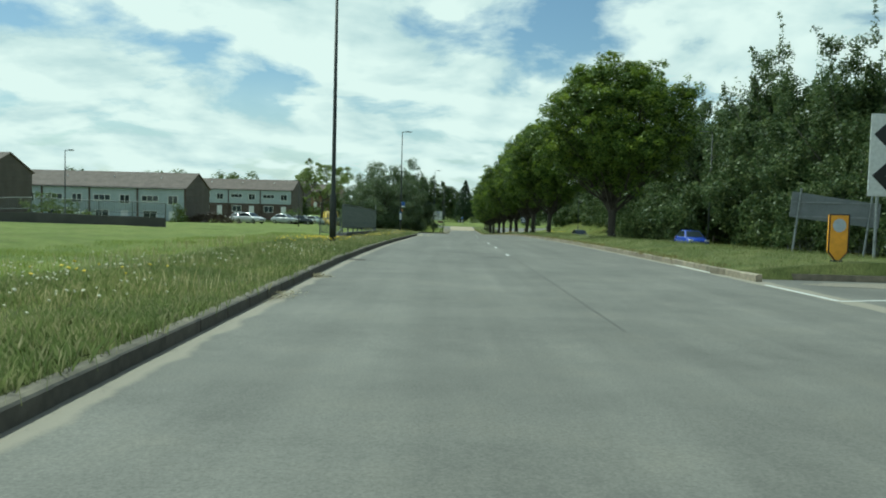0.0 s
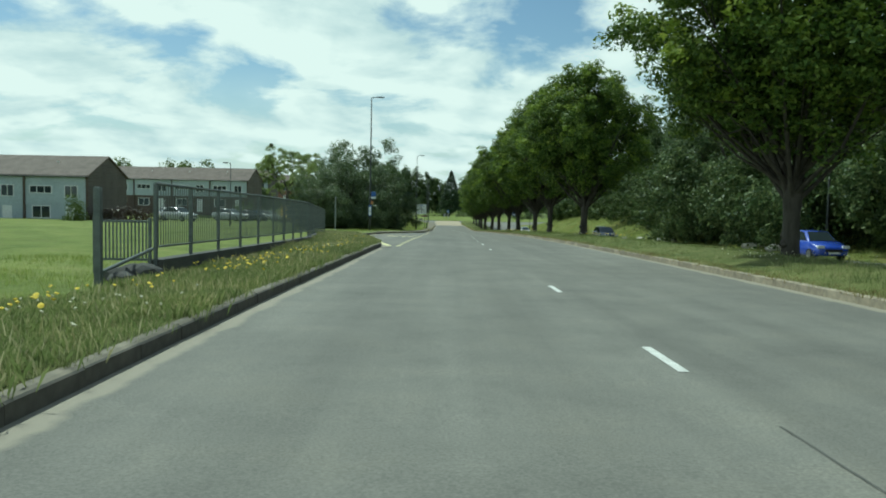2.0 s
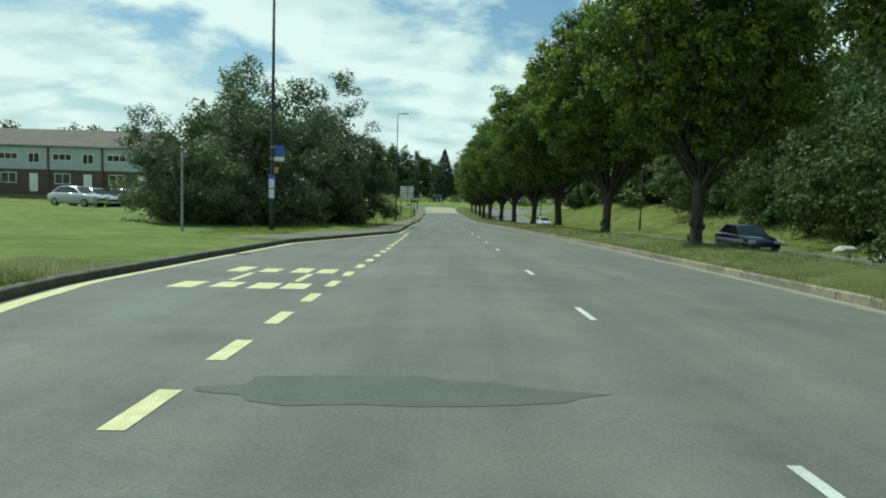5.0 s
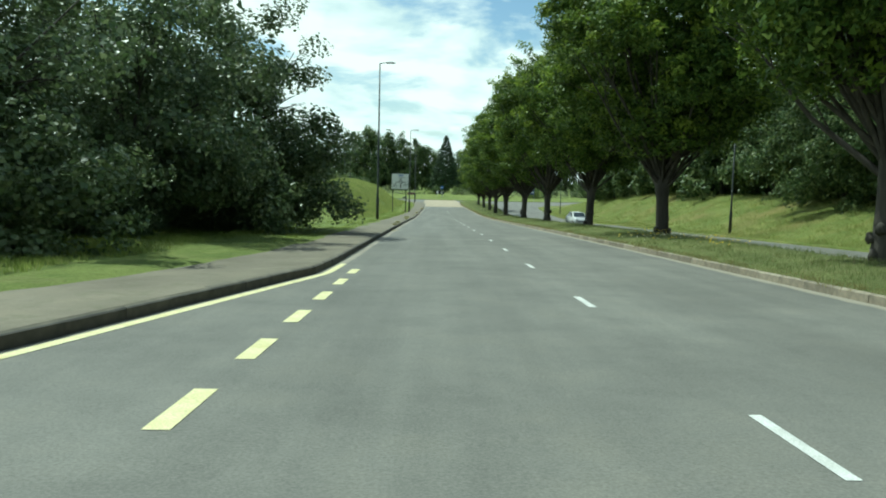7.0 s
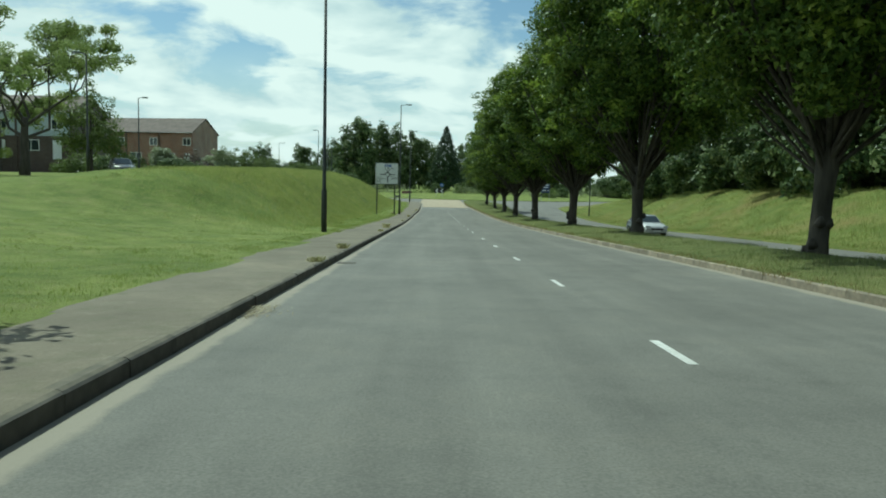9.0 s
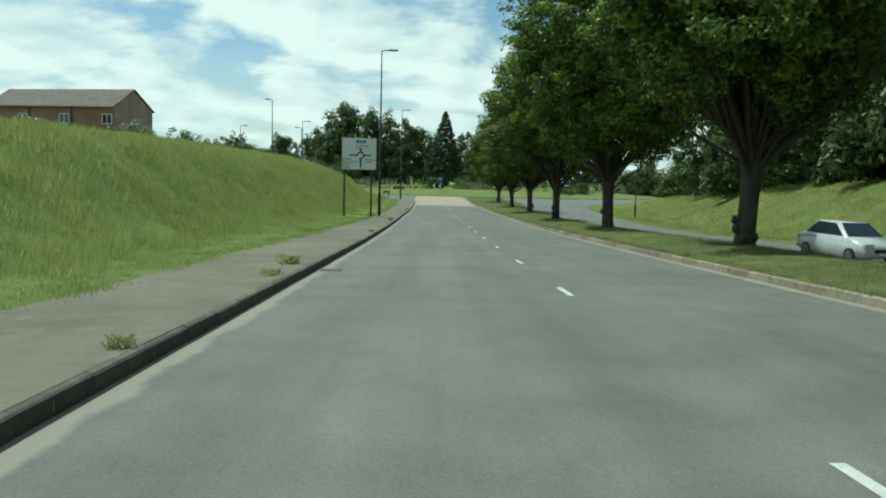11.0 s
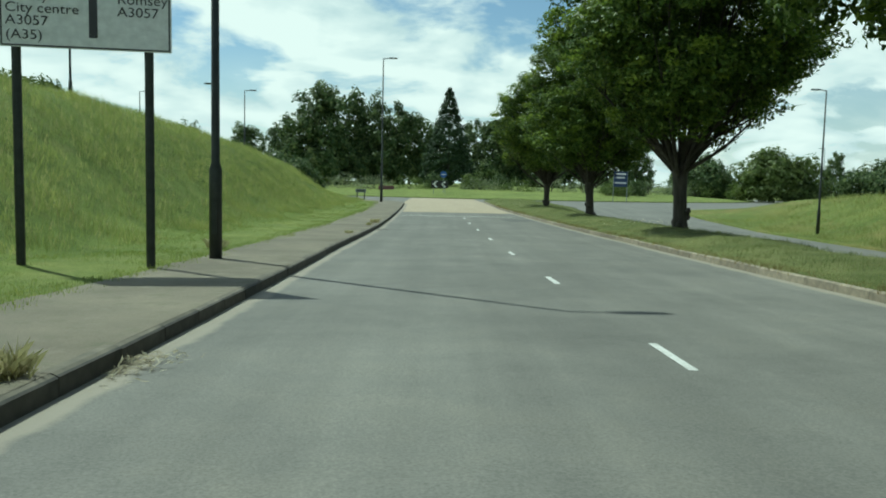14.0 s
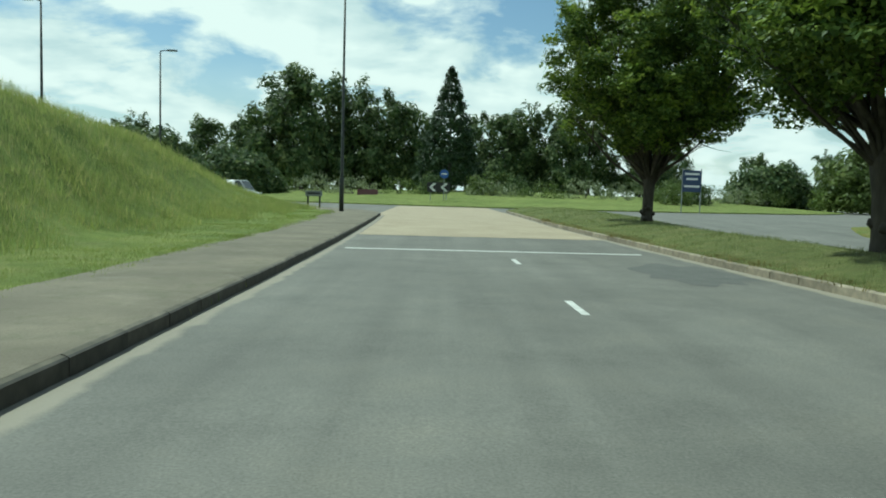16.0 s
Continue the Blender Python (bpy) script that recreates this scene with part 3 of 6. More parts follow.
def build_markings():
    ends = [23.6 + 6 * k for k in range(3)] + [51.1 + 6 * k for k in range(5)] + [84.0 + 6 * k for k in range(11)] + [152.15 + 6 * k for k in range(13)]
    across = table((0, 1.92), (35, 1.86), (50, 1.75), (70, 1.75), (95, 1.93), (120, 2.06), (150, 1.98), (165, 1.98), (180, 1.98), (190, 1.9), (200, 1.8), (218, 1.59), (232, 1.52))
    rng = random.Random(3)
    for y in ends:
        w = 0.042 + rng.uniform(-0.004, 0.006)
        c = float(across(y))
        ob = marking("lane_dash", [ribbon(c - w, c + w, y - 1.1, y, 0.004, 0.5)], WHITE_LINE, "short worn white lane dash painted on the asphalt")
        ob["group"] = "lane dashes"
    # bus bay: a broad line along the kerb and a dashed line across its mouth
    gap = table((52, 0.23), (57, 0.2), (66, 0.13), (70, 0.1), (102, 0.1))
    line = [ribbon(lambda y: K_LEFT(y) + gap(y), lambda y: K_LEFT(y) + gap(y) + float(np.interp(y, [52, 55, 66, 69.5, 71, 98, 102], [0.2, 0.22, 0.23, 0.22, 0.14, 0.14, 0.12])), 52.3, 101.0, 0.004, 0.6)]
    marking("bay_edge_line", line, YELLOW_LINE, "broad pale yellow line along the kerb of the bus bay")
    bay = table((54, -1.68), (67, -1.66), (82, -1.48), (92, -1.44), (102, -1.44))
    for i in range(26):
        y = 52.8 + i * 1.86
        c = float(bay(y))
        ob = marking("bay_dash", [ribbon(c - 0.075, c + 0.075, y - 0.45, y + 0.45, 0.004, 0.5)], YELLOW_LINE, "pale yellow dash across the mouth of the bus bay")
        ob["group"] = "bus bay dashes"
    # worn lettering in the bay, no longer legible: broken bars
    bars = []
    for k, (c, gap) in enumerate(((-3.6, 0.0), (-3.05, 0.3), (-2.5, 0.1), (-2.05, 0.2))):
        bars.append(ribbon(c - 0.2, c + 0.16, 70.4 + gap * 0.5, 71.3, 0.004, 0.5))
        bars.append(ribbon(c - 0.12, c + 0.2, 73.2, 74.3 - gap, 0.004, 0.5))
        if k % 2:
            bars.append(ribbon(c - 0.2, c - 0.1, 71.6, 73.0, 0.004, 0.5))
    marking("bay_lettering", bars, YELLOW_LINE, "worn pale yellow lettering bars inside the bus bay")
    marking("give_way_line", [ribbon(-1.9, 4.6, 226.0, 226.25, 0.004, 0.25)], WHITE_LINE, "worn white line across the carriageway")
    # joints and cracks sealed with tar
    rng = random.Random(8)
    wob = [rng.uniform(-0.02, 0.02) for _ in range(400)]
    f = lambda y: 1.93 + 0.012 * math.sin(y * 0.5) + 0.3 * wob[int(y * 3) % 400]
    marking("road_joint", [ribbon(lambda y: f(y) - 0.009, lambda y: f(y) + 0.01, 8, 27, 0.003, 0.33)], TAR, "dark sealed joint running along the asphalt")
    # buff surfacing on the approach to the roundabout
    vs, fs = ribbon(lambda y: K_LEFT(y) + 0.25 if y < 250 else -3.0, lambda y: K_RIGHT(y) - 0.15 if y < 262 else 4.6, 231.5, 276, 0.005, 1.0)
    ob = mesh_object("road_surfacing", vs, fs, BUFF)
    tagged(ob, "buff coloured high grip surfacing before the roundabout", "road", kind="structure")
    # the corner of a junction mouth
    v = []
    for (s0, y0), (s1, y1) in (((6.0, 20), (6.0, 11.6)), ((6.0, 11.6), (12.5, 13.8))):
        d = Vector((s1 - s0, y1 - y0, 0)).normalized()
        nrm = Vector((-d.y, d.x, 0)) * 0.05
        quad = [on_road(s0 + nrm.x, y0 + nrm.y, 0.004), on_road(s0 - nrm.x, y0 - nrm.y, 0.004), on_road(s1 - nrm.x, y1 - nrm.y, 0.004), on_road(s1 + nrm.x, y1 + nrm.y, 0.004)]
        v.append(([tuple(q) for q in quad], [(0, 1, 2, 3)]))
    marking("junction_line", v, WHITE_LINE, "thin white line round the corner of the junction mouth")


build_markings()

# ------------------------------------------------------------ trees and bushes


def leaf_cloud(rng, centres, radii, per, size, flat=0.5, droop=0.0, broad=False):
    """Leaves gathered in clumps round centres: each leaf a three-cornered blade, or a broad five-cornered one."""
    vs, fs = [], []
    cs = np.array(centres)
    mid = cs.mean(0)
    for c, r in zip(cs, radii):
        out = c - mid
        out = out / (np.linalg.norm(out) + 1e-6)
        k = max(4, int(per * r * r))
        d = rng.normal(size=(k, 3))
        d /= np.linalg.norm(d, axis=1, keepdims=True)
        p = c + d * (r * rng.uniform(0.55, 1.0, (k, 1))) * np.array([1, 1, 0.75])
        if droop:
            p[:, 2] -= droop * rng.uniform(0, 1, k) ** 2
        nrm = d * 0.7 + out * 0.45 + rng.normal(size=(k, 3)) * flat + np.array([0, 0, 0.4])
        nrm /= np.linalg.norm(nrm, axis=1, keepdims=True)
        t = np.cross(nrm, rng.normal(size=(k, 3)))
        t /= np.linalg.norm(t, axis=1, keepdims=True) + 1e-9
        b = np.cross(nrm, t)
        L = size * rng.uniform(0.6, 1.35, (k, 1))
        W = L * rng.uniform(0.45, 0.75, (k, 1))
        if broad:
            n5 = nrm * L * rng.uniform(0.1, 0.4, (k, 1))
            five = np.stack([p - t * L, p - t * L * 0.3 - b * W * 1.5 - n5, p + t * L * 0.55 - b * W * 0.9, p + t * L * 1.25 - n5, p + t * L * 0.55 + b * W * 0.9, p - t * L * 0.3 + b * W * 1.5 - n5], 1)
            base = len(vs)
            vs.extend(map(tuple, five.reshape(-1, 3)))
            fs.extend(tuple(range(base + 6 * i, base + 6 * i + 6)) for i in range(k))
            continue
        tri = np.stack([p - t * L * 0.8 - b * W, p + t * L * 1.2, p - t * L * 0.8 + b * W], 1)
        base = len(vs)
        vs.extend(map(tuple, tri.reshape(-1, 3)))
        fs.extend((base + 3 * i, base + 3 * i + 1, base + 3 * i + 2) for i in range(k))
    return vs, fs


def crown_points(rng, n, rx, rz, zc, seed, lump=0.25, low=-1.0, shell=0.55, egg=0.0, rz_low=None):
    rz_low = rz_low or rz
    pts = []
    while len(pts) < n:
        u = rng.normal(size=3)
        u /= np.linalg.norm(u)
        if u[2] < low:
            continue
        k = 1 + lump * noise.noise(Vector((u[0] * 1.7 + seed, u[1] * 1.7, u[2] * 1.7 - seed))) * 1.6
        r = k * (shell + (1 - shell) * rng.uniform() ** 0.45)
        wide = 1 - egg * max(0.0, u[2])
        dz = u[2] * r * (rz if u[2] > 0 else rz_low)
        if u[2] < 0:
            wide *= (1 - u[2] * u[2]) ** -0.34
        pts.append((u[0] * rx * r * wide, u[1] * rx * r * wide, zc + dz))
    return pts


def make_tree(name, seed, height, rx, trunk_r, fork, material, label, n_clumps, clump_r, per, leaf, low=-0.75, limbs=9, shell=0.55, lump=0.25, egg=0.0,
              droop=0.0, zc_up=0.0, category="tree", flat=0.5, bottom=None, low_part=0.3, broad=False, bough=0.0, sprays=0):
    rng = np.random.default_rng(seed)
    t = new(name)
    tagged(t, label, category)
    rz = (height - fork * 0.8) / 2
    zc = height - rz + zc_up
    rz_low = rz
    if bottom is not None:
        zc = bottom + low_part * (height - bottom)
        rz, rz_low = height - zc, zc - bottom
    pts = crown_points(rng, n_clumps, rx - clump_r * 0.6, rz - clump_r * 0.5, zc, seed * 3.1, lump, low, shell, egg, rz_low - clump_r * 0.3)
    # trunk and limbs
    lean = rng.uniform(-0.12, 0.12, 2)
    bm = tube([(0, 0, -0.3), (0, 0, 0.0), (lean[0] * 0.3, lean[1] * 0.3, 0.5), (lean[0], lean[1], fork), (lean[0] * 1.5, lean[1] * 1.5, fork + (height - fork) * 0.6)],
              [trunk_r * 1.6, trunk_r * 1.35, trunk_r, trunk_r * 0.9, trunk_r * 0.2], 10)
    for i in range(limbs):
        a = i * math.tau / limbs + rng.uniform(-0.3, 0.3)
        up = rng.uniform(0.35, 1.0)
        z0 = fork * rng.uniform(0.8, 1.15)
        end = (math.cos(a) * rx * (1.05 - 0.5 * up), math.sin(a) * rx * (1.05 - 0.5 * up), fork + (height - fork) * (0.25 + 0.55 * up))
        midp = (end[0] * 0.38, end[1] * 0.38, z0 + (end[2] - z0) * 0.55)
        r0 = trunk_r * rng.uniform(0.22, 0.48)
        tube([(lean[0], lean[1], z0 - 0.2), (end[0] * 0.16, end[1] * 0.16, z0 + (end[2] - z0) * 0.25), midp, end], [r0, r0 * 0.85, r0 * 0.6, r0 * 0.15], 6, bm)
        for _ in range(3):
            b = a + rng.uniform(-0.7, 0.7)
            tip = (midp[0] + math.cos(b) * rx * 0.45, midp[1] + math.sin(b) * rx * 0.45, midp[2] + rng.uniform(0.2, 1.6))
            tube([midp, ((midp[0] + tip[0]) / 2, (midp[1] + tip[1]) / 2, (midp[2] + tip[2]) / 2 + 0.15), tip], [r0 * 0.4, r0 * 0.25, r0 * 0.08], 5, bm)
    part("trunk", bm, BARK, t, "grey-brown bark", True)
    radii = clump_r * rng.uniform(0.6, 1.25, len(pts))
    if bough:
        # rounded boughs with darker gaps between them, over a loose filling
        heart = np.array((0.0, 0.0, fork + (height - fork) * 0.3))
        heaps, sizes = [], []
        for c in pts[::6]:
            c = np.array(c)
            out = (c - heart) / (np.linalg.norm(c - heart) + 1e-6)
            big = bough * rng.uniform(0.6, 1.3)
            for _ in range(6):
                d = rng.normal(size=3)
                d = d / np.linalg.norm(d) + out * 0.6
                heaps.append(tuple(c + d * big * rng.uniform(0.35, 0.85)))
                sizes.append(clump_r * rng.uniform(0.5, 0.95))
        fill = [tuple(heart + (np.array(c) - heart) * 0.72) for c in pts[3::6]]
        pts, radii = heaps + fill, sizes + [clump_r * 1.2] * len(fill)
    # arching shoots that stand out of the crown and carry leaves along their length
    radii = list(radii)
    for c in [pts[i] for i in rng.integers(0, len(pts), sprays)]:
        c = np.array(c)
        out = c - np.array((0.0, 0.0, fork + (height - fork) * 0.25))
        out = out / (np.linalg.norm(out) + 1e-6) + np.array((0, 0, 0.45)) + rng.normal(size=3) * 0.25
        reach = rng.uniform(0.9, 2.0)
        for k in range(9):
            u = (k + 1) / 9
            q = c + out * reach * u - np.array((0, 0, reach * 0.45 * u * u))
            pts.append(tuple(q))
            radii.append(0.26 * (1 - 0.55 * u))
    vs, fs = leaf_cloud(rng, pts, radii, per, leaf, flat, droop, broad)
    mesh_object("crown", vs, fs, material, t)
    return t


def place_tree(src, s, y, turn, scale=1.0, dz=-0.05, squash=1.0):
    m = Matrix.Translation(at(s, y, dz)) @ pose(0, 0, 0, 0, 0, turn) @ Matrix.Diagonal((scale, scale, scale * squash, 1))
    return copy_thing(src, m)


def drop_source(src):
    for o in (*src.children_recursive, src):
        bpy.data.objects.remove(o, do_unlink=True)


AVENUE_LABEL = "broad vase-shaped green avenue tree with a dark trunk on the verge"


def avenue_tree(seed, height=11.0, rx=4.0, fork=2.0, trunk_r=0.2):
    """A vase-shaped tree: a short trunk, a fan of straight rising limbs and a dense crown of leafy boughs."""
    rng = np.random.default_rng(seed)
    t = tagged(new("avenue_tree"), AVENUE_LABEL, "tree")
    lean = rng.uniform(-0.1, 0.1, 2)
    bm = tube([(0, 0, -0.3), (0, 0, 0.02), (lean[0] * 0.2, lean[1] * 0.2, 0.35), (lean[0] * 0.6, lean[1] * 0.6, 1.3), (lean[0], lean[1], fork), (lean[0], lean[1], fork + 0.7)],
              [trunk_r * 1.5, trunk_r * 1.25, trunk_r * 1.05, trunk_r, trunk_r * 1.2, trunk_r * 0.8], 12)
    # burrs at the foot of the trunk
    for _ in range(5):
        a = rng.uniform(0, math.tau)
        z = rng.uniform(0.05, 0.7)
        q = Vector((math.cos(a), math.sin(a), 0))
        tube([q * trunk_r * 0.8 + Vector((0, 0, z)), q * trunk_r * 1.1 + Vector((0, 0, z + 0.06)), q * trunk_r * 1.22 + Vector((0, 0, z + 0.16))], [0.12, 0.1, 0.04], 7, bm)

    def reach(z, a):
        h = (z - fork) / (height - fork)
        wide = float(np.interp(h, [0.05, 0.15, 0.3, 0.45, 0.6, 0.75, 0.88, 0.96, 1.0], [0.12, 0.45, 0.82, 0.97, 1.0, 0.9, 0.66, 0.38, 0.12]))
        k = 1 + 0.16 * noise.noise(Vector((math.cos(a) * 4.2, math.sin(a) * 4.2 + seed, z * 1.1))) * 1.6 + 0.2 * noise.noise(Vector((math.cos(a) * 1.6 + seed, math.sin(a) * 1.6, z * 0.4))) * 1.7
        return rx * wide * k

    for i in range(44):
        a = i * 2.39996 + rng.uniform(-0.2, 0.2)
        steep = rng.uniform(0, 1) ** 0.8
        z_end = fork + 1.7 + (height - fork - 3.0) * steep
        r_end = reach(z_end, a) * rng.uniform(0.7, 0.95)
        z0 = fork + rng.uniform(-0.35, 0.75)
        start = Vector((lean[0] + math.cos(a) * trunk_r * 0.5, lean[1] + math.sin(a) * trunk_r * 0.5, z0))
        end = Vector((math.cos(a) * r_end, math.sin(a) * r_end, z_end))
        bow = 0.16 * (end - start).length
        mid = start.lerp(end, 0.45) + Vector((math.cos(a + 1.5) * rng.normal(0, 0.12), math.sin(a + 1.5) * rng.normal(0, 0.12), -bow * rng.uniform(-0.2, 0.5)))
        r0 = trunk_r * rng.uniform(0.2, 0.42)
        tube([start, start.lerp(mid, 0.5), mid, mid.lerp(end, 0.55), end], [r0, r0 * 0.85, r0 * 0.66, r0 * 0.42, r0 * 0.12], 6, bm, False)
        for k in range(5):
            f = rng.uniform(0.3, 0.95)
            p = start.lerp(mid, f / 0.5) if f < 0.5 else mid.lerp(end, (f - 0.5) / 0.5)
            d = (end - start).normalized() + Vector(rng.normal(size=3)) * 0.38
            q = p + d.normalized() * rng.uniform(0.7, 1.7)
            tube([p, p.lerp(q, 0.5) + Vector(rng.normal(size=3)) * 0.05, q], [r0 * 0.32, r0 * 0.2, r0 * 0.06], 4, bm, False)
    part("trunk", bm, BARK, t, "dark grey bark", True)
    # boughs: rounded heaps of leaf clumps with dark gaps between them
    pts, radii, lit_tips = [], [], []
    made = 0
    while made < 185:
        z = fork + (height - fork) * rng.uniform(0.13, 0.98)
        a = rng.uniform(0, math.tau)
        edge = reach(z, a)
        if rng.uniform() * rx > edge + 0.4:
            continue
        made += 1
        size = rng.uniform(0.55, 1.1)
        r = max(0.0, edge - size * 0.6) * rng.uniform(0.3, 1.0) ** 0.35
        c = Vector((math.cos(a) * r, math.sin(a) * r, z))
        out = (Vector((math.cos(a) * r, math.sin(a) * r, (z - fork) * 0.75))).normalized()
        for _ in range(int(5 + 6 * size)):
            d = (Vector(rng.normal(size=3)).normalized() + out * 0.55)
            pts.append(tuple(c + d * size * rng.uniform(0.35, 0.85)))
            radii.append(rng.uniform(0.24, 0.46))
        # clumps on the outer, upper side of the bough, coloured as if sunlit
        for _ in range(4):
            d = (Vector(rng.normal(size=3)) * 0.35 + out + Vector((0, 0, 0.3))).normalized()
            lit_tips.append(tuple(c + d * size * rng.uniform(1.0, 1.25)))
    for _ in range(200):
        z = fork + (height - fork) * rng.uniform(0.25, 0.9)
        a = rng.uniform(0, math.tau)
        r = reach(z, a) * 0.62 * math.sqrt(rng.uniform())
        pts.append((math.cos(a) * r, math.sin(a) * r, z))
        radii.append(rng.uniform(0.5, 0.8))
    vs, fs = leaf_cloud(rng, pts, radii, 410, 0.068, 0.45)
    mesh_object("crown", vs, fs, LEAF_AVENUE, t)
    vs, fs = leaf_cloud(rng, lit_tips, rng.uniform(0.16, 0.34, len(lit_tips)), 380, 0.075, 0.5)
    mesh_object("young_growth", vs, fs, LEAF_SUNLIT, t, "bright yellow-green leaves coloured as sunlit bough tips")
    return t


avenue = [avenue_tree(11 + i, 11.0, 4.0) for i in range(3)]
rng_t = random.Random(21)
for i, (s, y, wide, tall) in enumerate(((8.75, 41.9, 1.0, 0.82), (8.4, 69.8, 0.94, 0.87), (8.3, 84.2, 0.92, 0.98), (9.1, 101.0, 1.08, 1.05), (8.9, 115.6, 1.18, 1.05), (9.05, 130.9, 1.12, 1.08), (8.85, 146.3, 1.15, 1.1),
                                        (8.7, 161.6, 1.26, 1.1), (8.3, 176.8, 1.27, 1.08), (8.2, 192.0, 1.16, 1.08), (8.4, 207.8, 1.12, 0.98), (8.35, 223.2, 1.03, 0.84), (8.1, 238.4, 1.0, 0.8))):
    t = place_tree(avenue[i % 3], s, y, rng_t.uniform(0, 360), wide, squash=tall / wide)
    tagged(t, group="avenue trees")
for t in avenue:
    drop_source(t)

WOOD_LABEL = "dense dark green woodland tree with leaves down to the ground"
wood = [make_tree("woodland_tree", 41 + i, 9.5 + i, 4.3, 0.2, 1.2, LEAF_WOOD, WOOD_LABEL, 380, 0.72, 230, 0.1, -0.97, 7, 0.45, 0.42, 0.3, 0.5, bottom=0.1, flat=0.55, bough=0.95, sprays=110) for i in range(3)]
far_wood = [make_tree("woodland_tree", 51 + i, 10.0 + i, 4.3, 0.2, 1.2, LEAF_WOOD, WOOD_LABEL, 300, 0.85, 72, 0.2, -0.97, 4, 0.5, 0.36, 0.25, 0.4, bottom=0.1, flat=0.45, bough=0.95) for i in range(3)]
rng_w = random.Random(5)
row = []
for y in np.arange(8, 150, 5.2):
    row.append((24.5 + rng_w.uniform(-1.2, 2.0) + (0 if y < 80 else (y - 80) * 0.12), y + rng_w.uniform(-1, 1), rng_w.uniform(0.85, 1.1) * (1.32 if 46 < y < 152 else 0.86)))
for i, (s, y, sc) in enumerate(row):
    tagged(place_tree(wood[i % 3], s, y, rng_w.uniform(0, 360), sc, -0.3), group="woodland trees")
row = []
for y in np.arange(0, 205, 6.0):
    row.append((31.5 + rng_w.uniform(-2, 3) + (0 if y < 80 else (min(y, 170) - 80) * 0.1), y + rng_w.uniform(-2, 2), rng_w.uniform(1.05, 1.35) * (1.22 if 95 < y < 175 else 1.0)))
for y in np.arange(150, 208, 5.5):
    row.append((33.0 + rng_w.uniform(-1, 2), y, rng_w.uniform(1.1, 1.35)))
for s, y, sc in ((29.5, 214, 0.9), (30.5, 222, 1.0), (33, 230, 0.9), (38, 226, 1.1), (44, 236, 0.9)):
    row.append((s, y, sc))
for i, (s, y, sc) in enumerate(row):
    tagged(place_tree(far_wood[i % 3], s, y, rng_w.uniform(0, 360), sc, -0.3), group="woodland trees")

SYC_LABEL = "large bushy sycamore with dense green leaves down to the grass"
syc = [make_tree("sycamore", 61 + i, 9.6 + i * 0.6, 4.4, 0.22, 1.4, LEAF_SYC, SYC_LABEL, 480, 0.8, 150, 0.07, -0.97, 7, 0.4, 0.36, 0.06, 0.3, bottom=0.0, flat=0.5, broad=True, bough=0.9) for i in range(2)]
for i, (s, y, sc) in enumerate(((-11.8, 96.0, 0.66), (-9.8, 101, 0.9), (-9.3, 109.2, 1.0), (-11.6, 104.5, 0.85), (-13, 114, 0.85))):
    tagged(place_tree(syc[i % 2], s, y, rng_w.uniform(0, 360), sc, -0.3, 0.86 if y < 105 else 1.0), group="bushy sycamores")
near_syc = make_tree("sycamore", 64, 10.4, 4.6, 0.22, 1.4, LEAF_SYC, SYC_LABEL, 540, 0.8, 260, 0.062, -0.97, 8, 0.4, 0.34, 0.0, 0.3, bottom=0.0, flat=0.5, broad=True, bough=0.85)
near_syc.matrix_basis = Matrix.Translation(at(-7.8, 115.8, -0.3)) @ Matrix.Diagonal((1, 1, 0.86, 1))
tagged(near_syc, group="bushy sycamores")

# suckers that close the sycamores down to the grass
for i, (s, y, sc) in enumerate(((-8.4, 112.6, 0.36), (-9.0, 106.6, 0.36), (-9.6, 118.0, 0.42), (-10.2, 102.6, 0.36), (-11.5, 111.5, 0.45), (-12.8, 100.5, 0.4), (-6.9, 114.6, 0.27))):
    tagged(place_tree(syc[i % 2], s, y, rng_w.uniform(0, 360), sc, -0.25, 0.8), "low bushy sycamore suckers filling the foot of the clump", "bush", "sycamore suckers")

# woods beyond the roundabout
for i, (x, y, sc) in enumerate(((-30, 352, 1.5), (-22, 345, 1.3), (-17, 340, 1.62), (-11, 336, 2.3), (-5, 342, 1.92), (0, 338, 1.68), (5, 340, 1.8), (9, 345, 1.4), (17, 345, 1.42), (22, 340, 1.65), (27, 345, 1.6),
                                (32, 340, 1.55), (38, 346, 1.6), (46, 342, 1.3), (54, 348, 1.1), (66, 342, 1.0), (78, 340, 0.95), (90, 335, 0.9), (104, 330, 0.9), (-42, 350, 1.3), (-55, 352, 1.1), (-70, 340, 1.1))):
    m = Matrix.Translation((x, y, 0.3)) @ pose(0, 0, 0, 0, 0, rng_w.uniform(0, 360)) @ Matrix.Diagonal((sc * 0.85, sc * 0.85, sc, 1))
    tagged(copy_thing(far_wood[i % 3], m), "tall dark green tree in the woods beyond the roundabout", group="distant woods")


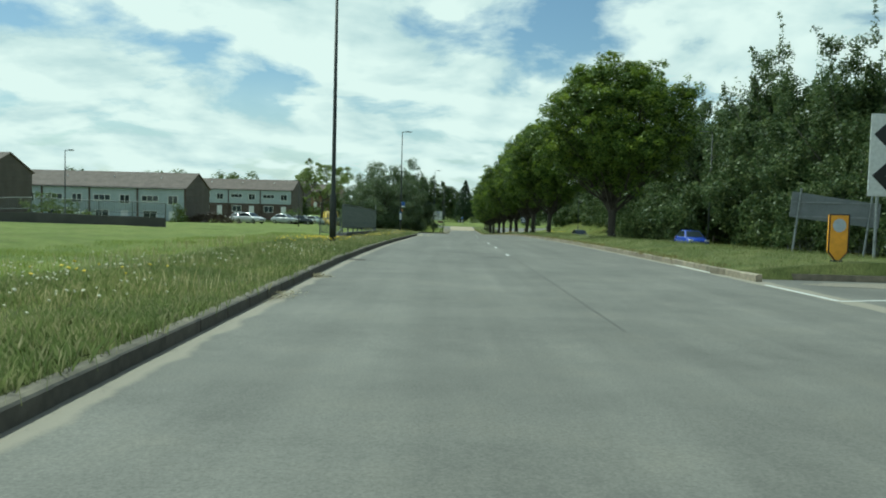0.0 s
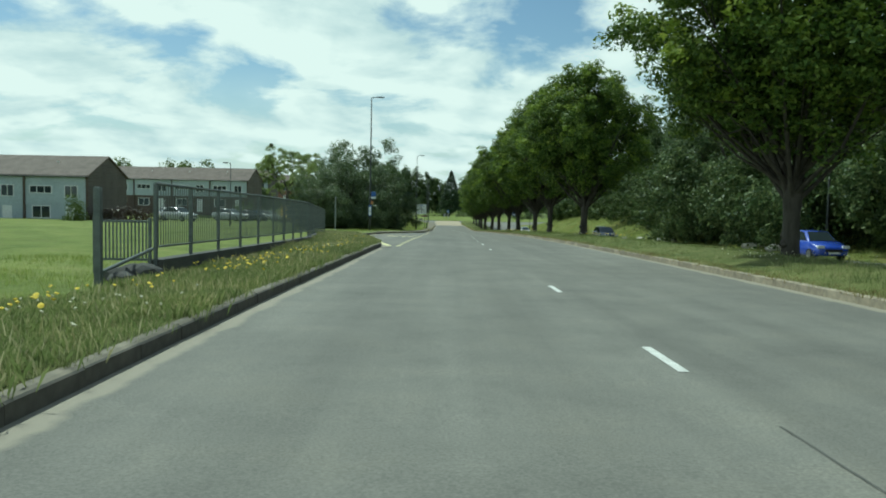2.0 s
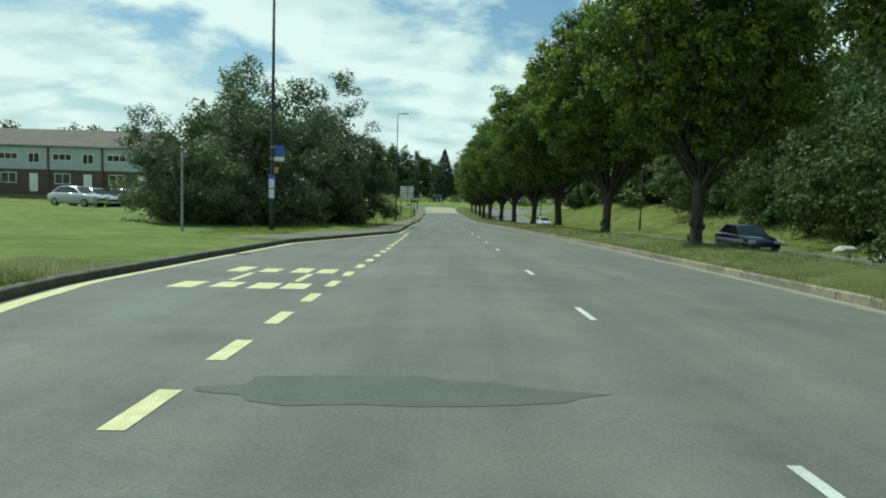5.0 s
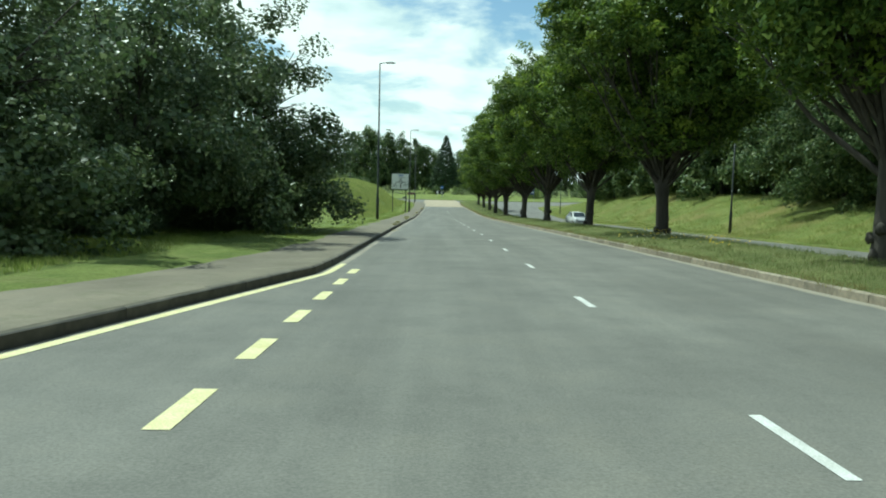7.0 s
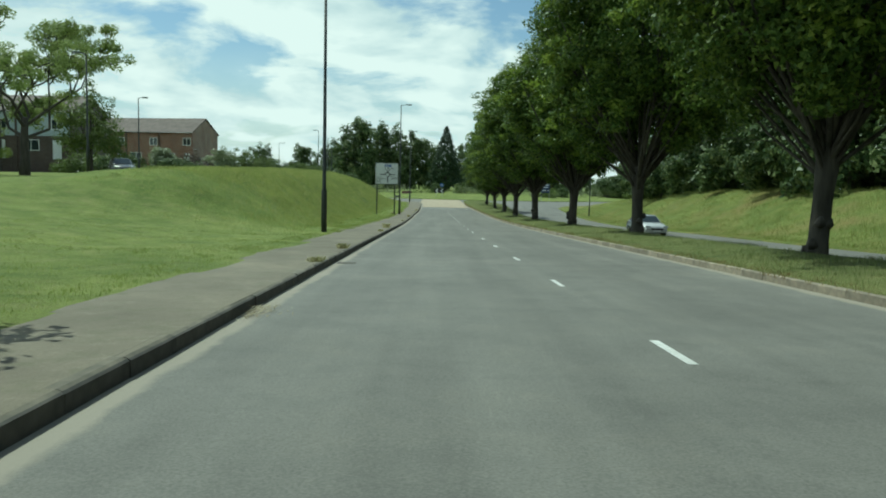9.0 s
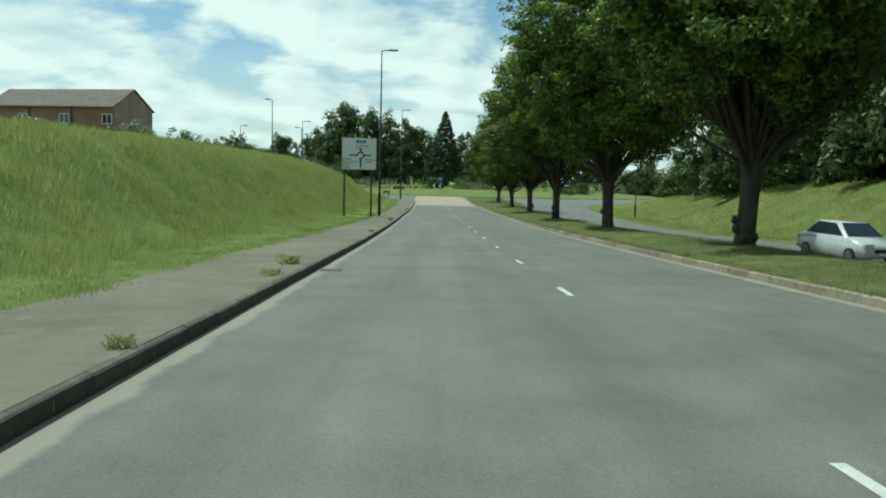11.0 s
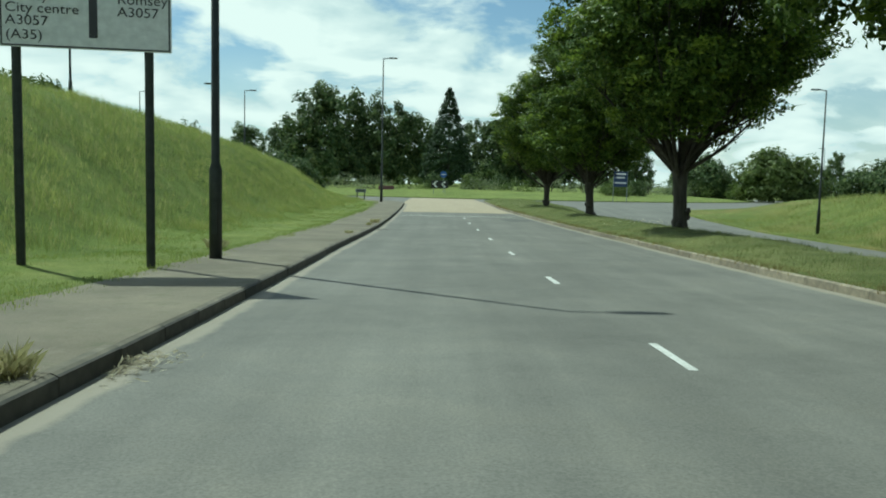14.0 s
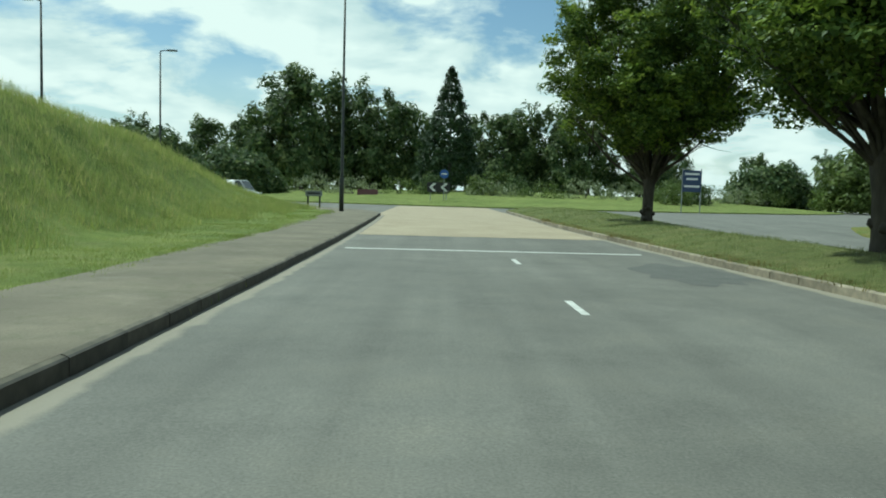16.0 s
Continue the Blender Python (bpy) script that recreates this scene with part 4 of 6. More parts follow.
def conifer(name, seed, height, r):
    rng = np.random.default_rng(seed)
    t = tagged(new(name), "dark pointed conifer standing beyond the roundabout", "tree")
    part("trunk", tube([(0, 0, -0.3), (0, 0, 1), (0, 0, height * 0.95)], [0.3, 0.26, 0.04], 8), BARK, t)
    pts, rad = [], []
    for _ in range(620):
        h = rng.uniform(0.02, 1) ** 0.9
        a = rng.uniform(0, math.tau)
        k = r * (1 - h) ** 0.8 * rng.uniform(0.75, 1.08)
        pts.append((math.cos(a) * k, math.sin(a) * k, height * (0.04 + 0.95 * h)))
        rad.append(0.35 + 0.55 * (1 - h))
    vs, fs = leaf_cloud(rng, pts, rad, 60, 0.2, 0.4, 0.3)
    mesh_object("crown", vs, fs, LEAF_DARK, t)
    return t


con = conifer("conifer", 77, 16.8, 4.6)
con.matrix_basis = Matrix.Translation((11.5, 312.0, 1.0))

for t in wood + far_wood + syc:
    drop_source(t)

# ------------------------------------------------------------ lamps


def street_lamp(height=10.5, arm=0.9, base=1.5, wide=0.105, up=0.0):
    t = tagged(new("street_lamp"), "tall dark tapered steel street lamp column with a flat lantern", "street lamp", "street lamps")
    bm = tube([(0, 0, -0.4), (0, 0, base), (0, 0, base + 0.12), (0, 0, height - 0.1)], [wide, wide, wide * 0.68, wide * 0.4], 12)
    part("column", bm, COLUMN, t, "", True)
    bm = box_bm(-wide * 0.35, wide * 0.35, -wide * 1.06, -wide * 0.85, 0.5, 1.05, 0.005)
    part("door", bm, COLUMN, t)
    part("bracket", tube([(0, 0, height - 0.15), (0, 0, height), (arm * 0.3, 0, height + 0.05 + up * 0.3), (arm * 0.6, 0, height + 0.06 + up * 0.6)], [wide * 0.42, wide * 0.4, 0.03, 0.03], 8), COLUMN, t)
    bm = bmesh.new()
    prof = [(arm * 0.45, 0.05), (arm * 0.5, 0.10), (arm * 0.75, 0.13), (arm + 0.05, 0.10), (arm + 0.12, 0.05)]
    rows = []
    for x, w in prof:
        z = height + 0.06 + up * (x / arm)
        rows.append([bm.verts.new(q) for q in ((x, -w, z - 0.035), (x, w, z - 0.035), (x, w * 0.8, z + 0.05), (x, -w * 0.8, z + 0.05))])
    for a, b in zip(rows, rows[1:]):
        for k in range(4):
            bm.faces.new((a[k], a[(k + 1) % 4], b[(k + 1) % 4], b[k]))
    bm.faces.new(rows[0][::-1])
    bm.faces.new(rows[-1])
    head = part("lantern", bm, LAMP_HEAD, t, "flat grey lantern")
    part("lens", box_bm(arm * 0.55, arm + 0.02, -0.075, 0.075, height + 0.012 + up * 0.6, height + 0.022 + up * 0.6), LENS, head)
    return t


lamp_a, lamp_b = street_lamp(9.2), street_lamp(6.0, 0.6, 1.2, 0.085)
lamp_c = street_lamp(11.4, 1.0, 1.6, 0.11)
for s, y in ((-3.67, 25.4),):
    copy_thing(lamp_a, Matrix.Translation(at(s, y)))
for s, y, h in ((-6.5, 90.2, 1.0), (-4.25, 143.6, 1.0), (-3.77, 195.0, 1.0), (-4.75, 249.5, 1.08)):
    copy_thing(lamp_c, Matrix.Translation(at(s, y)) @ Matrix.Scale(h, 4))
for s, y, turn, h in ((-29.3, 59.0, 0, 0.88), (-17.6, 87.0, 180, 0.85), (-15.9, 149.6, 180, 0.88), (-20.5, 168, 0, 0.9), (-45, 120, 0, 0.9), (-15.4, 215.2, 180, 0.92), (-17.9, 245.7, 180, 1.24)):
    copy_thing(lamp_b, Matrix.Translation(at(s, y)) @ pose(0, 0, 0, 0, 0, turn) @ Matrix.Scale(h, 4))
for s, y, turn, h in ((-22.7, 274.9, 0, 1.35), (-30, 262, 0, 1.1), (22.4, 143.5, 180, 1.05), (21.6, 66, 180, 1.05), (22.4, 226, 180, 0.9), (60, 300, 180, 0.95)):
    copy_thing(lamp_a, Matrix.Translation(at(s, y)) @ pose(0, 0, 0, 0, 0, turn) @ Matrix.Scale(h, 4))
for src in (lamp_a, lamp_b, lamp_c):
    drop_source(src)

# ------------------------------------------------------------ houses


def window_unit(parent, x, z, w, h, y, facing=-1, bars=2):
    """A framed window on a wall whose outer face is at y."""
    d = 0.03 * facing
    e = new("window")
    e.parent = parent
    bm = bmesh.new()
    for a0, a1, b0, b1 in ((x, x + w, z, z + 0.07), (x, x + w, z + h - 0.07, z + h), (x, x + 0.07, z + 0.07, z + h - 0.07), (x + w - 0.07, x + w, z + 0.07, z + h - 0.07)):
        box_bm(a0, a1, min(y, y + d * 2), max(y, y + d * 2), b0, b1, 0, bm)
    for k in range(1, bars):
        xm = x + w * k / bars
        box_bm(xm - 0.03, xm + 0.03, min(y, y + d * 2), max(y, y + d * 2), z + 0.07, z + h - 0.07, 0, bm)
    part("frame", bm, FRAME_W, e)
    part("pane", box_bm(x + 0.05, x + w - 0.05, min(y - d * 0.2, y + d), max(y - d * 0.2, y + d), z + 0.05, z + h - 0.05), GLASS, e)
    return e


def terrace(name, place, turn, units, label, unit_w=6.2, depth=8.0, eaves=5.0, ridge=6.9, upper=CLADDING, lower=CLADDING, end=DARK_BRICK, split=2.5, roof=ROOF, sparse=False):
    """A row of houses under one ridge; the front faces -y, the row ends at x = 0 with a gable and runs to -x."""
    t = thing(name, place, label, "house", turn=turn)
    L = units * unit_w
    bm = box_bm(-L, -0.25, 0, depth, -1.5, split)
    part("lower_wall", bm, lower, t)
    bm = box_bm(-L, -0.25, -0.06, depth, split, eaves)
    part("upper_wall", bm, upper, t)
    for x0, x1 in ((-0.25, 0.0), (-L - 0.25, -L)):
        bm = bmesh.new()
        outline = [(-0.08, -1.5), (depth + 0.08, -1.5), (depth + 0.08, eaves), (depth / 2, ridge - 0.08), (-0.08, eaves)]
        a = [bm.verts.new((x0, y, z)) for y, z in outline]
        b = [bm.verts.new((x1, y, z)) for y, z in outline]
        bm.faces.new(a)
        bm.faces.new(b[::-1])
        for k in range(5):
            bm.faces.new((a[k], a[(k + 1) % 5], b[(k + 1) % 5], b[k]))
        part("gable_wall", bm, end, t)
    bm = bmesh.new()
    ov, th = 0.35, 0.14
    prof = [(-ov, eaves - 0.12), (depth / 2, ridge), (depth + ov, eaves - 0.12), (depth + ov, eaves - 0.12 + th), (depth / 2, ridge + th), (-ov, eaves - 0.12 + th)]
    a = [bm.verts.new((-L - 0.4, y, z)) for y, z in prof]
    b = [bm.verts.new((0.15, y, z)) for y, z in prof]
    bm.faces.new((a[0], a[1], a[4], a[5]))
    bm.faces.new((a[1], a[2], a[3], a[4]))
    bm.faces.new((b[0], b[5], b[4], b[1]))
    bm.faces.new((b[1], b[4], b[3], b[2]))
    for k in range(6):
        bm.faces.new((a[k], b[k], b[(k + 1) % 6], a[(k + 1) % 6]))
    rf = part("roof", bm, roof, t)
    for u in range(units):
        x = -(u + 1) * unit_w
        if not sparse:
            window_unit(t, x + 0.5, split + 1.05, 2.2, 0.75, -0.06, -1, 3)
        window_unit(t, x + 3.9, split + 0.7, 1.3, 1.15, -0.06, -1, 2)
        window_unit(t, x + 0.7, 0.9, 1.8, 1.2, 0.0, -1, 2)
        part("door", box_bm(x + 4.0, x + 4.95, -0.05, 0.02, 0.0, 2.05, 0.01), FRAME_W, t, "white front door")
        part("party_post", box_bm(x - 0.09, x + 0.09, -0.2, 0.0, -1.0, eaves - 0.2), DARK_BRICK, t)
        part("roof_vent", tube([(x + 2.0, depth * 0.3, eaves + 0.9), (x + 2.0, depth * 0.3, eaves + 1.45)], [0.07, 0.07], 8), SIGN_WHITE, rf)
    part("gutter", tube([(-L, -0.42, eaves - 0.1), (0.1, -0.42, eaves - 0.1)], [0.06, 0.06], 6), SIGN_BLACK, t)
    return t


terrace("terraced_house", (-31.3, 97.8, 3.45), -4, 8, "long terrace of pale clad houses with brown roof and dark gable", split=2.2)
terrace("terraced_house", (-27.4, 148.7, 4.1), -4, 7, "terrace of pale clad houses with brown roof behind the car park", eaves=5.2, ridge=7.1, lower=DARK_BRICK)
terrace("terraced_house", (-46.0, 80.0, 4.6), -4, 4, "dark gabled terrace house with brown tiled roof")
terrace("terraced_house", (-29.8, 231.5, 5.2), -14, 3, "low red brick house with grey tiled roof on the bank", unit_w=5.5, depth=7.5, eaves=5.2, ridge=7.4, upper=RED_BRICK, lower=RED_BRICK, end=RED_BRICK, sparse=True)
terrace("terraced_house", (-42.0, 200.0, 4.3), -20, 3, "pale terrace house with tiled roof behind a tree", unit_w=5.5)
terrace("terraced_house", (-34.0, 200.0, 5.5), -4, 4, "far terrace of pale clad houses with brown roof", eaves=5.2, ridge=7.1, lower=DARK_BRICK)

# ------------------------------------------------------------ fences, signs, bus stop


def railing(name, pts, label, height=1.15, wall=0.35, bar_gap=0.125, bay=2.0, wall_mat=WALL_DARK, single=False, level=None):
    """Steel guard rail on a low wall along points (s, y): posts, top and bottom rails, upright bars."""
    t = thing(name, at(*pts[0]), label, "fence")
    inv = t.matrix_basis.inverted()
    ys = [p[1] for p in pts]
    places = []
    for (s0, y0), (s1, y1) in zip(pts, pts[1:]):
        a, b = at(s0, y0), at(s1, y1)
        n = max(1, round((b - a).length / bay))
        for k in range(n):
            places.append(a.lerp(b, k / n))
    places.append(at(*pts[-1]))
    for p in places:
        p.z = ground_z(p.x - float(AX(p.y)), p.y) if level is None else float(RZ(p.y)) + level
    all_bars = bmesh.new()
    bm = box_bm(-0.008, 0.008, -0.008, 0.008, 0, height - 0.22)
    bar_me = bpy.data.meshes.new("bar")
    bm.to_mesh(bar_me)
    bm.free()
    bar_me.materials.append(RAIL_STEEL)
    for i, p in enumerate(places):
        q = inv @ p
        ob = part("post", box_bm(q.x - 0.03, q.x + 0.03, q.y - 0.03, q.y + 0.03, q.z + wall - 0.1, q.z + wall + height, 0.004), RAIL_STEEL, t)
    for a, b in zip(places, places[1:]):
        qa, qb = inv @ a, inv @ b
        for h, r, nm in ((wall + height, 0.028, "top_rail"), (wall + 0.22, 0.02, "bottom_rail")):
            up = Vector((0, 0, h))
            part(nm, tube([qa + up, qb + up], [r, r], 6), RAIL_STEEL, t)
        n = max(2, round((b - a).length / bar_gap))
        for k in range(1, n):
            q = qa.lerp(qb, k / n)
            if single:
                ob = new("bar", bar_me)
                ob.parent = t
                ob.location = (q.x, q.y, q.z + wall + 0.22)
            else:
                box_bm(q.x - 0.008, q.x + 0.008, q.y - 0.008, q.y + 0.008, q.z + wall + 0.22, q.z + wall + height, 0, all_bars)
        if wall > 0.05:
            d = (qb - qa).normalized()
            side = Vector((-d.y, d.x, 0)) * 0.14
            bm = bmesh.new()
            vs = [bm.verts.new(v) for v in (qa - side + Vector((0, 0, -0.4)), qb - side + Vector((0, 0, -0.4)), qb + side + Vector((0, 0, -0.4)), qa + side + Vector((0, 0, -0.4)),
                                            qa - side + Vector((0, 0, wall)), qb - side + Vector((0, 0, wall)), qb + side + Vector((0, 0, wall)), qa + side + Vector((0, 0, wall)))]
            for f in ((3, 2, 1, 0), (4, 5, 6, 7), (0, 1, 5, 4), (1, 2, 6, 5), (2, 3, 7, 6), (3, 0, 4, 7)):
                bm.faces.new([vs[i] for i in f])
            part("wall", bm, wall_mat, t, "low stained concrete wall")
    if single:
        all_bars.free()
    else:
        tagged(part("bars", all_bars, RAIL_STEEL, t), kind="stuff")
    return t


railing("guard_railing", [(-4.95, 36.4), (-5.0, 46), (-5.2, 53), (-6.3, 61), (-7.6, 72)], "grey steel guard railing on a low dark wall beside the verge", 1.32, 0.1, single=True, level=0.174)
railing("guard_railing", [(-16.8, 46), (-30, 45), (-48, 43)], "grey steel railing on a low wall across the lawn", 0.85, 0.55)
railing("guard_railing", [(21.6, 18), (22.0, 34), (22.6, 52)], "grey railing in front of the woodland", 1.0, 0.0)


def return_panel():
    """The thick end post and the low barred panel that closes the railing at its near end."""
    t = thing("railing_end", at(-4.98, 34.2), "thick grey end post and low barred panel closing the railing", "fence")
    part("end_post", box_bm(-0.05, 0.05, -0.05, 0.05, -0.3, 1.45, 0.008), RAIL_STEEL, t)
    part("brace", tube([(0.02, 0.05, 0.2), (0.1, 2.0, 0.42)], [0.03, 0.03], 6), RAIL_STEEL, t)
    for z in (0.22, 0.88):
        part("panel_rail", box_bm(-0.95, 0.0, 2.160, 2.200, z - 0.02, z + 0.02, 0.004), RAIL_STEEL, t)
    for x in (-0.95, 0.0):
        part("panel_post", box_bm(x - 0.025, x + 0.025, 2.155, 2.205, -0.3, 0.94, 0.004), RAIL_STEEL, t)
    for k in range(1, 15):
        x = -0.95 + k * 0.95 / 15
        part("bar", box_bm(x - 0.012, x + 0.012, 2.170, 2.190, 0.22, 0.88), RAIL_STEEL, t)


return_panel()


def lettering(text, size, place_local, parent, material, name="lettering", align="LEFT"):
    cu = bpy.data.curves.new(name, "FONT")
    cu.body = text
    cu.size = size
    cu.align_x = align
    cu.extrude = 0.001
    tmp = new(name, cu)
    dg = bpy.context.evaluated_depsgraph_get()
    me = bpy.data.meshes.new_from_object(tmp.evaluated_get(dg))
    bpy.data.objects.remove(tmp, do_unlink=True)
    me.transform(pose(*place_local, 90, 0, 0))
    me.materials.clear()
    me.materials.append(material)
    ob = new(name, me)
    ob.parent = parent
    return ob


def direction_sign():
    """The roundabout map sign: 2.0 m wide, on two dark posts; local x across, y away, z up from the road."""
    t = thing("direction_sign", on_road(-5.02, 193.0, 0.08), "white roundabout direction sign on two dark posts in the grass", "road sign", turn=6)
    t.matrix_basis = t.matrix_basis @ Matrix.Diagonal((1.16, 1.0, 1.03, 1.0))
    for x in (-0.83, 0.72):
        part("post", tube([(x, 0.06, -0.3), (x, 0.06, 5.2)], [0.055, 0.055], 10), COLUMN, t)
    board = part("board", box_bm(-1.0, 1.0, 0.0, 0.02, 3.08, 5.14, 0.006), SIGN_WHITE, t)
    part("backing", box_bm(-0.99, 0.99, 0.021, 0.05, 3.09, 5.13), SIGN_BACK, t)
    bm = bmesh.new()
    cx, cz, r0, r1, n = 0.08, 4.02, 0.15, 0.235, 40
    for k in range(n):
        a0, a1 = k * math.tau / n, (k + 1) * math.tau / n
        if 0.53 < k / n < 0.7:
            continue
        q = [bm.verts.new((cx + r * math.cos(a), -0.004, cz + r * math.sin(a))) for r, a in ((r0, a0), (r1, a0), (r1, a1), (r0, a1))]
        bm.faces.new(q)
    for x0, x1, z0, z1 in ((cx - 0.05, cx + 0.05, cz + 0.22, cz + 0.46), (cx - 0.05, cx + 0.05, cz - 0.78, cz - 0.22), (cx - 0.66, cx - 0.22, cz - 0.04, cz + 0.04), (cx + 0.22, cx + 0.62, cz - 0.04, cz + 0.04)):
        bm.faces.new([bm.verts.new(p) for p in ((x0, -0.005, z0), (x1, -0.005, z0), (x1, -0.005, z1), (x0, -0.005, z1))])
    part("route_map", bm, SIGN_BLACK, board, "black ring with four arms")
    bm = bmesh.new()
    for b in (((-0.985, 0.985, 3.095, 3.115)), ((-0.985, 0.985, 5.105, 5.125)), ((-0.985, -0.965, 3.115, 5.105)), ((0.965, 0.985, 3.115, 5.105))):
        x0, x1, z0, z1 = b
        bm.faces.new([bm.verts.new(p) for p in ((x0, -0.003, z0), (x1, -0.003, z0), (x1, -0.003, z1), (x0, -0.003, z1))])
    part("border", bm, SIGN_BLACK, board)
    part("motorway_panel", box_bm(-0.2, 0.4, -0.008, -0.002, 4.80, 4.99), SIGN_BLUE, board, "small blue motorway panel")
    lettering("M271", 0.17, (0.1, -0.011, 4.835), board, SIGN_WHITE, align="CENTER")
    for text, x, z in (("Redbridge", -0.2, 4.58), ("Totton", -0.2, 4.41), ("Shirley", -0.93, 3.72), ("City centre", -0.93, 3.55), ("A3057", -0.93, 3.38), ("(A35)", -0.93, 3.19), ("Romsey", 0.36, 3.72), ("A3057", 0.36, 3.55)):
        lettering(text, 0.185, (x, -0.006, z), board, SIGN_BLACK)


direction_sign()


def chevron_quads(bm, cx, cz, w, h, y, left=True):
    d = -1 if left else 1
    t = w * 0.42
    for sgn in (1, -1):
        pts = [(cx + d * w / 2, cz), (cx + d * w / 2 - d * t, cz), (cx - d * w / 2, cz + sgn * h / 2), (cx - d * w / 2 + d * t, cz + sgn * h / 2)]
        vs = [bm.verts.new((x, y, z)) for x, z in pts]
        bm.faces.new((vs[0], vs[1], vs[2], vs[3]))


def chevron_board():
    """Large white board with black arrowheads beside the junction."""
    t = thing("chevron_sign", at(14.6, 24.6, 0.25), "large white road sign with black arrowheads on grey posts", "road sign")
    for x in (-0.9, 0.9):
        part("post", tube([(x, 0.06, -0.7), (x, 0.06, 4.6)], [0.05, 0.05], 10), STEEL, t)
    board = part("board", box_bm(-1.25, 1.25, 0, 0.03, 2.15, 4.75, 0.01), SIGN_WHITE, t)
    for cx in (-0.62, 0.62):
        for cz in (2.8, 4.1):
            bm = bmesh.new()
            chevron_quads(bm, cx, cz, 1.05, 1.15, -0.004)
            part("arrowhead", bm, SIGN_BLACK, board, "black arrowhead")


def sign_from_behind():
    t = thing("road_sign", at(16.1, 32.4, 0.45), "dented grey back of a low road sign on leaning posts", "road sign", turn=-14)
    for x in (-1.4, 1.35):
        part("post", tube([(x - 0.19, -0.05, -0.9), (x + 0.12, -0.05, 2.55)], [0.045, 0.045], 8), STEEL, t)
    bm = bmesh.new()
    vs = [bm.verts.new(p) for p in ((-1.7, 0, 1.35), (1.75, 0, 0.95), (1.8, 0, 1.95), (-1.62, 0, 2.42), (-1.7, 0.03, 1.35), (1.75, 0.03, 0.95), (1.8, 0.03, 1.95), (-1.62, 0.03, 2.42))]
    for f in ((0, 1, 2, 3), (7, 6, 5, 4), (0, 4, 5, 1), (1, 5, 6, 2), (2, 6, 7, 3), (3, 7, 4, 0)):
        bm.faces.new([vs[i] for i in f])
    board = part("board", bm, SIGN_BACK, t)
    for z in (1.35, 1.95):
        part("stiffener", box_bm(-1.6, 1.7, -0.05, -0.002, z, z + 0.05), STEEL, board)


def bollard():
    t = thing("bollard", at(8.5, 16.7, -0.1), "yellow plastic traffic bollard with a pale round disc", "bollard")
    bm = bmesh.new()
    outline = [(-0.20, 1.12), (0.20, 1.12), (0.20, 0.32), (0.02, 0.10), (-0.02, 0.10), (-0.20, 0.32)]
    a = [bm.verts.new((x, -0.06, z)) for x, z in outline]
    b = [bm.verts.new((x, 0.06, z)) for x, z in outline]
    bm.faces.new(a)
    bm.faces.new(b[::-1])
    for k in range(6):
        bm.faces.new((a[k], a[(k + 1) % 6], b[(k + 1) % 6], b[k]))
    bmesh.ops.bevel(bm, geom=list(bm.edges), offset=0.012, segments=2, affect="EDGES")
    shell = part("shell", bm, BOLLARD_Y, t)
    bm = bmesh.new()
    bmesh.ops.create_circle(bm, cap_ends=True, radius=0.145, segments=32, matrix=pose(0, -0.065, 0.89, 90, 0, 0))
    part("disc", bm, LENS_GREY, shell, "pale grey disc")
    bm = bmesh.new()
    for k in range(6):
        (x0, z0), (x1, z1) = outline[k], outline[(k + 1) % 6]
        tube([(x0 * 1.06, -0.055, z0), (x1 * 1.06, -0.055, z1)], [0.014, 0.014], 5, bm)
    part("edging", bm, SIGN_BLACK, shell)
    part("base", box_bm(-0.1, 0.1, -0.08, 0.08, -0.1, 0.14, 0.01), SIGN_BLACK, t)


chevron_board()
sign_from_behind()
bollard()


def bus_stop():
    """Flag, route plate and timetable case strapped to the lamp column."""
    p = at(-6.5, 90.2)
    t = thing("bus_stop_sign", p + Vector((0.0, -0.13, 0)), "blue and white bus stop flag and timetable case on the column", "bus stop sign")
    part("strap", tube([(0.0, 0.13, 3.3), (0.0, 0.13, 3.36)], [0.095, 0.095], 12), STEEL, t)
    part("strap", tube([(0.0, 0.13, 2.86), (0.0, 0.13, 2.92)], [0.095, 0.095], 12), STEEL, t)
    part("flag", box_bm(0.1, 0.48, 0.0, 0.03, 2.96, 3.4, 0.005), SIGN_BLUE, t, "blue flag")
    part("flag_plate", box_bm(0.1, 0.48, 0.0, 0.03, 2.80, 2.955, 0.004), SIGN_WHITE, t, "white plate under the flag")
    part("bin_label", box_bm(0.09, 0.26, 0.0, 0.03, 2.32, 2.56, 0.004), plain("orange_plate", (0.45, 0.2, 0.07)), t, "small orange plate")
    case = part("timetable_case", box_bm(-0.12, 0.14, -0.05, 0.02, 1.3, 2.25, 0.01), SIGN_BLUE, t, "timetable case with white sheets")
    part("sheet", box_bm(-0.09, 0.11, -0.054, -0.051, 1.75, 2.1), SIGN_WHITE, case)
    part("sheet", box_bm(-0.09, 0.11, -0.054, -0.051, 1.36, 1.7), SIGN_WHITE, case)


bus_stop()
pole = thing("post", at(-9.1, 87.5), "slim grey steel post standing in the grass", "post")
part("shaft", tube([(0, 0, -0.3), (0, 0, 2.75)], [0.05, 0.05], 10), STEEL, pole)
part("cap", tube([(0, 0, 2.75), (0, 0, 2.8)], [0.055, 0.02], 10), STEEL, pole)


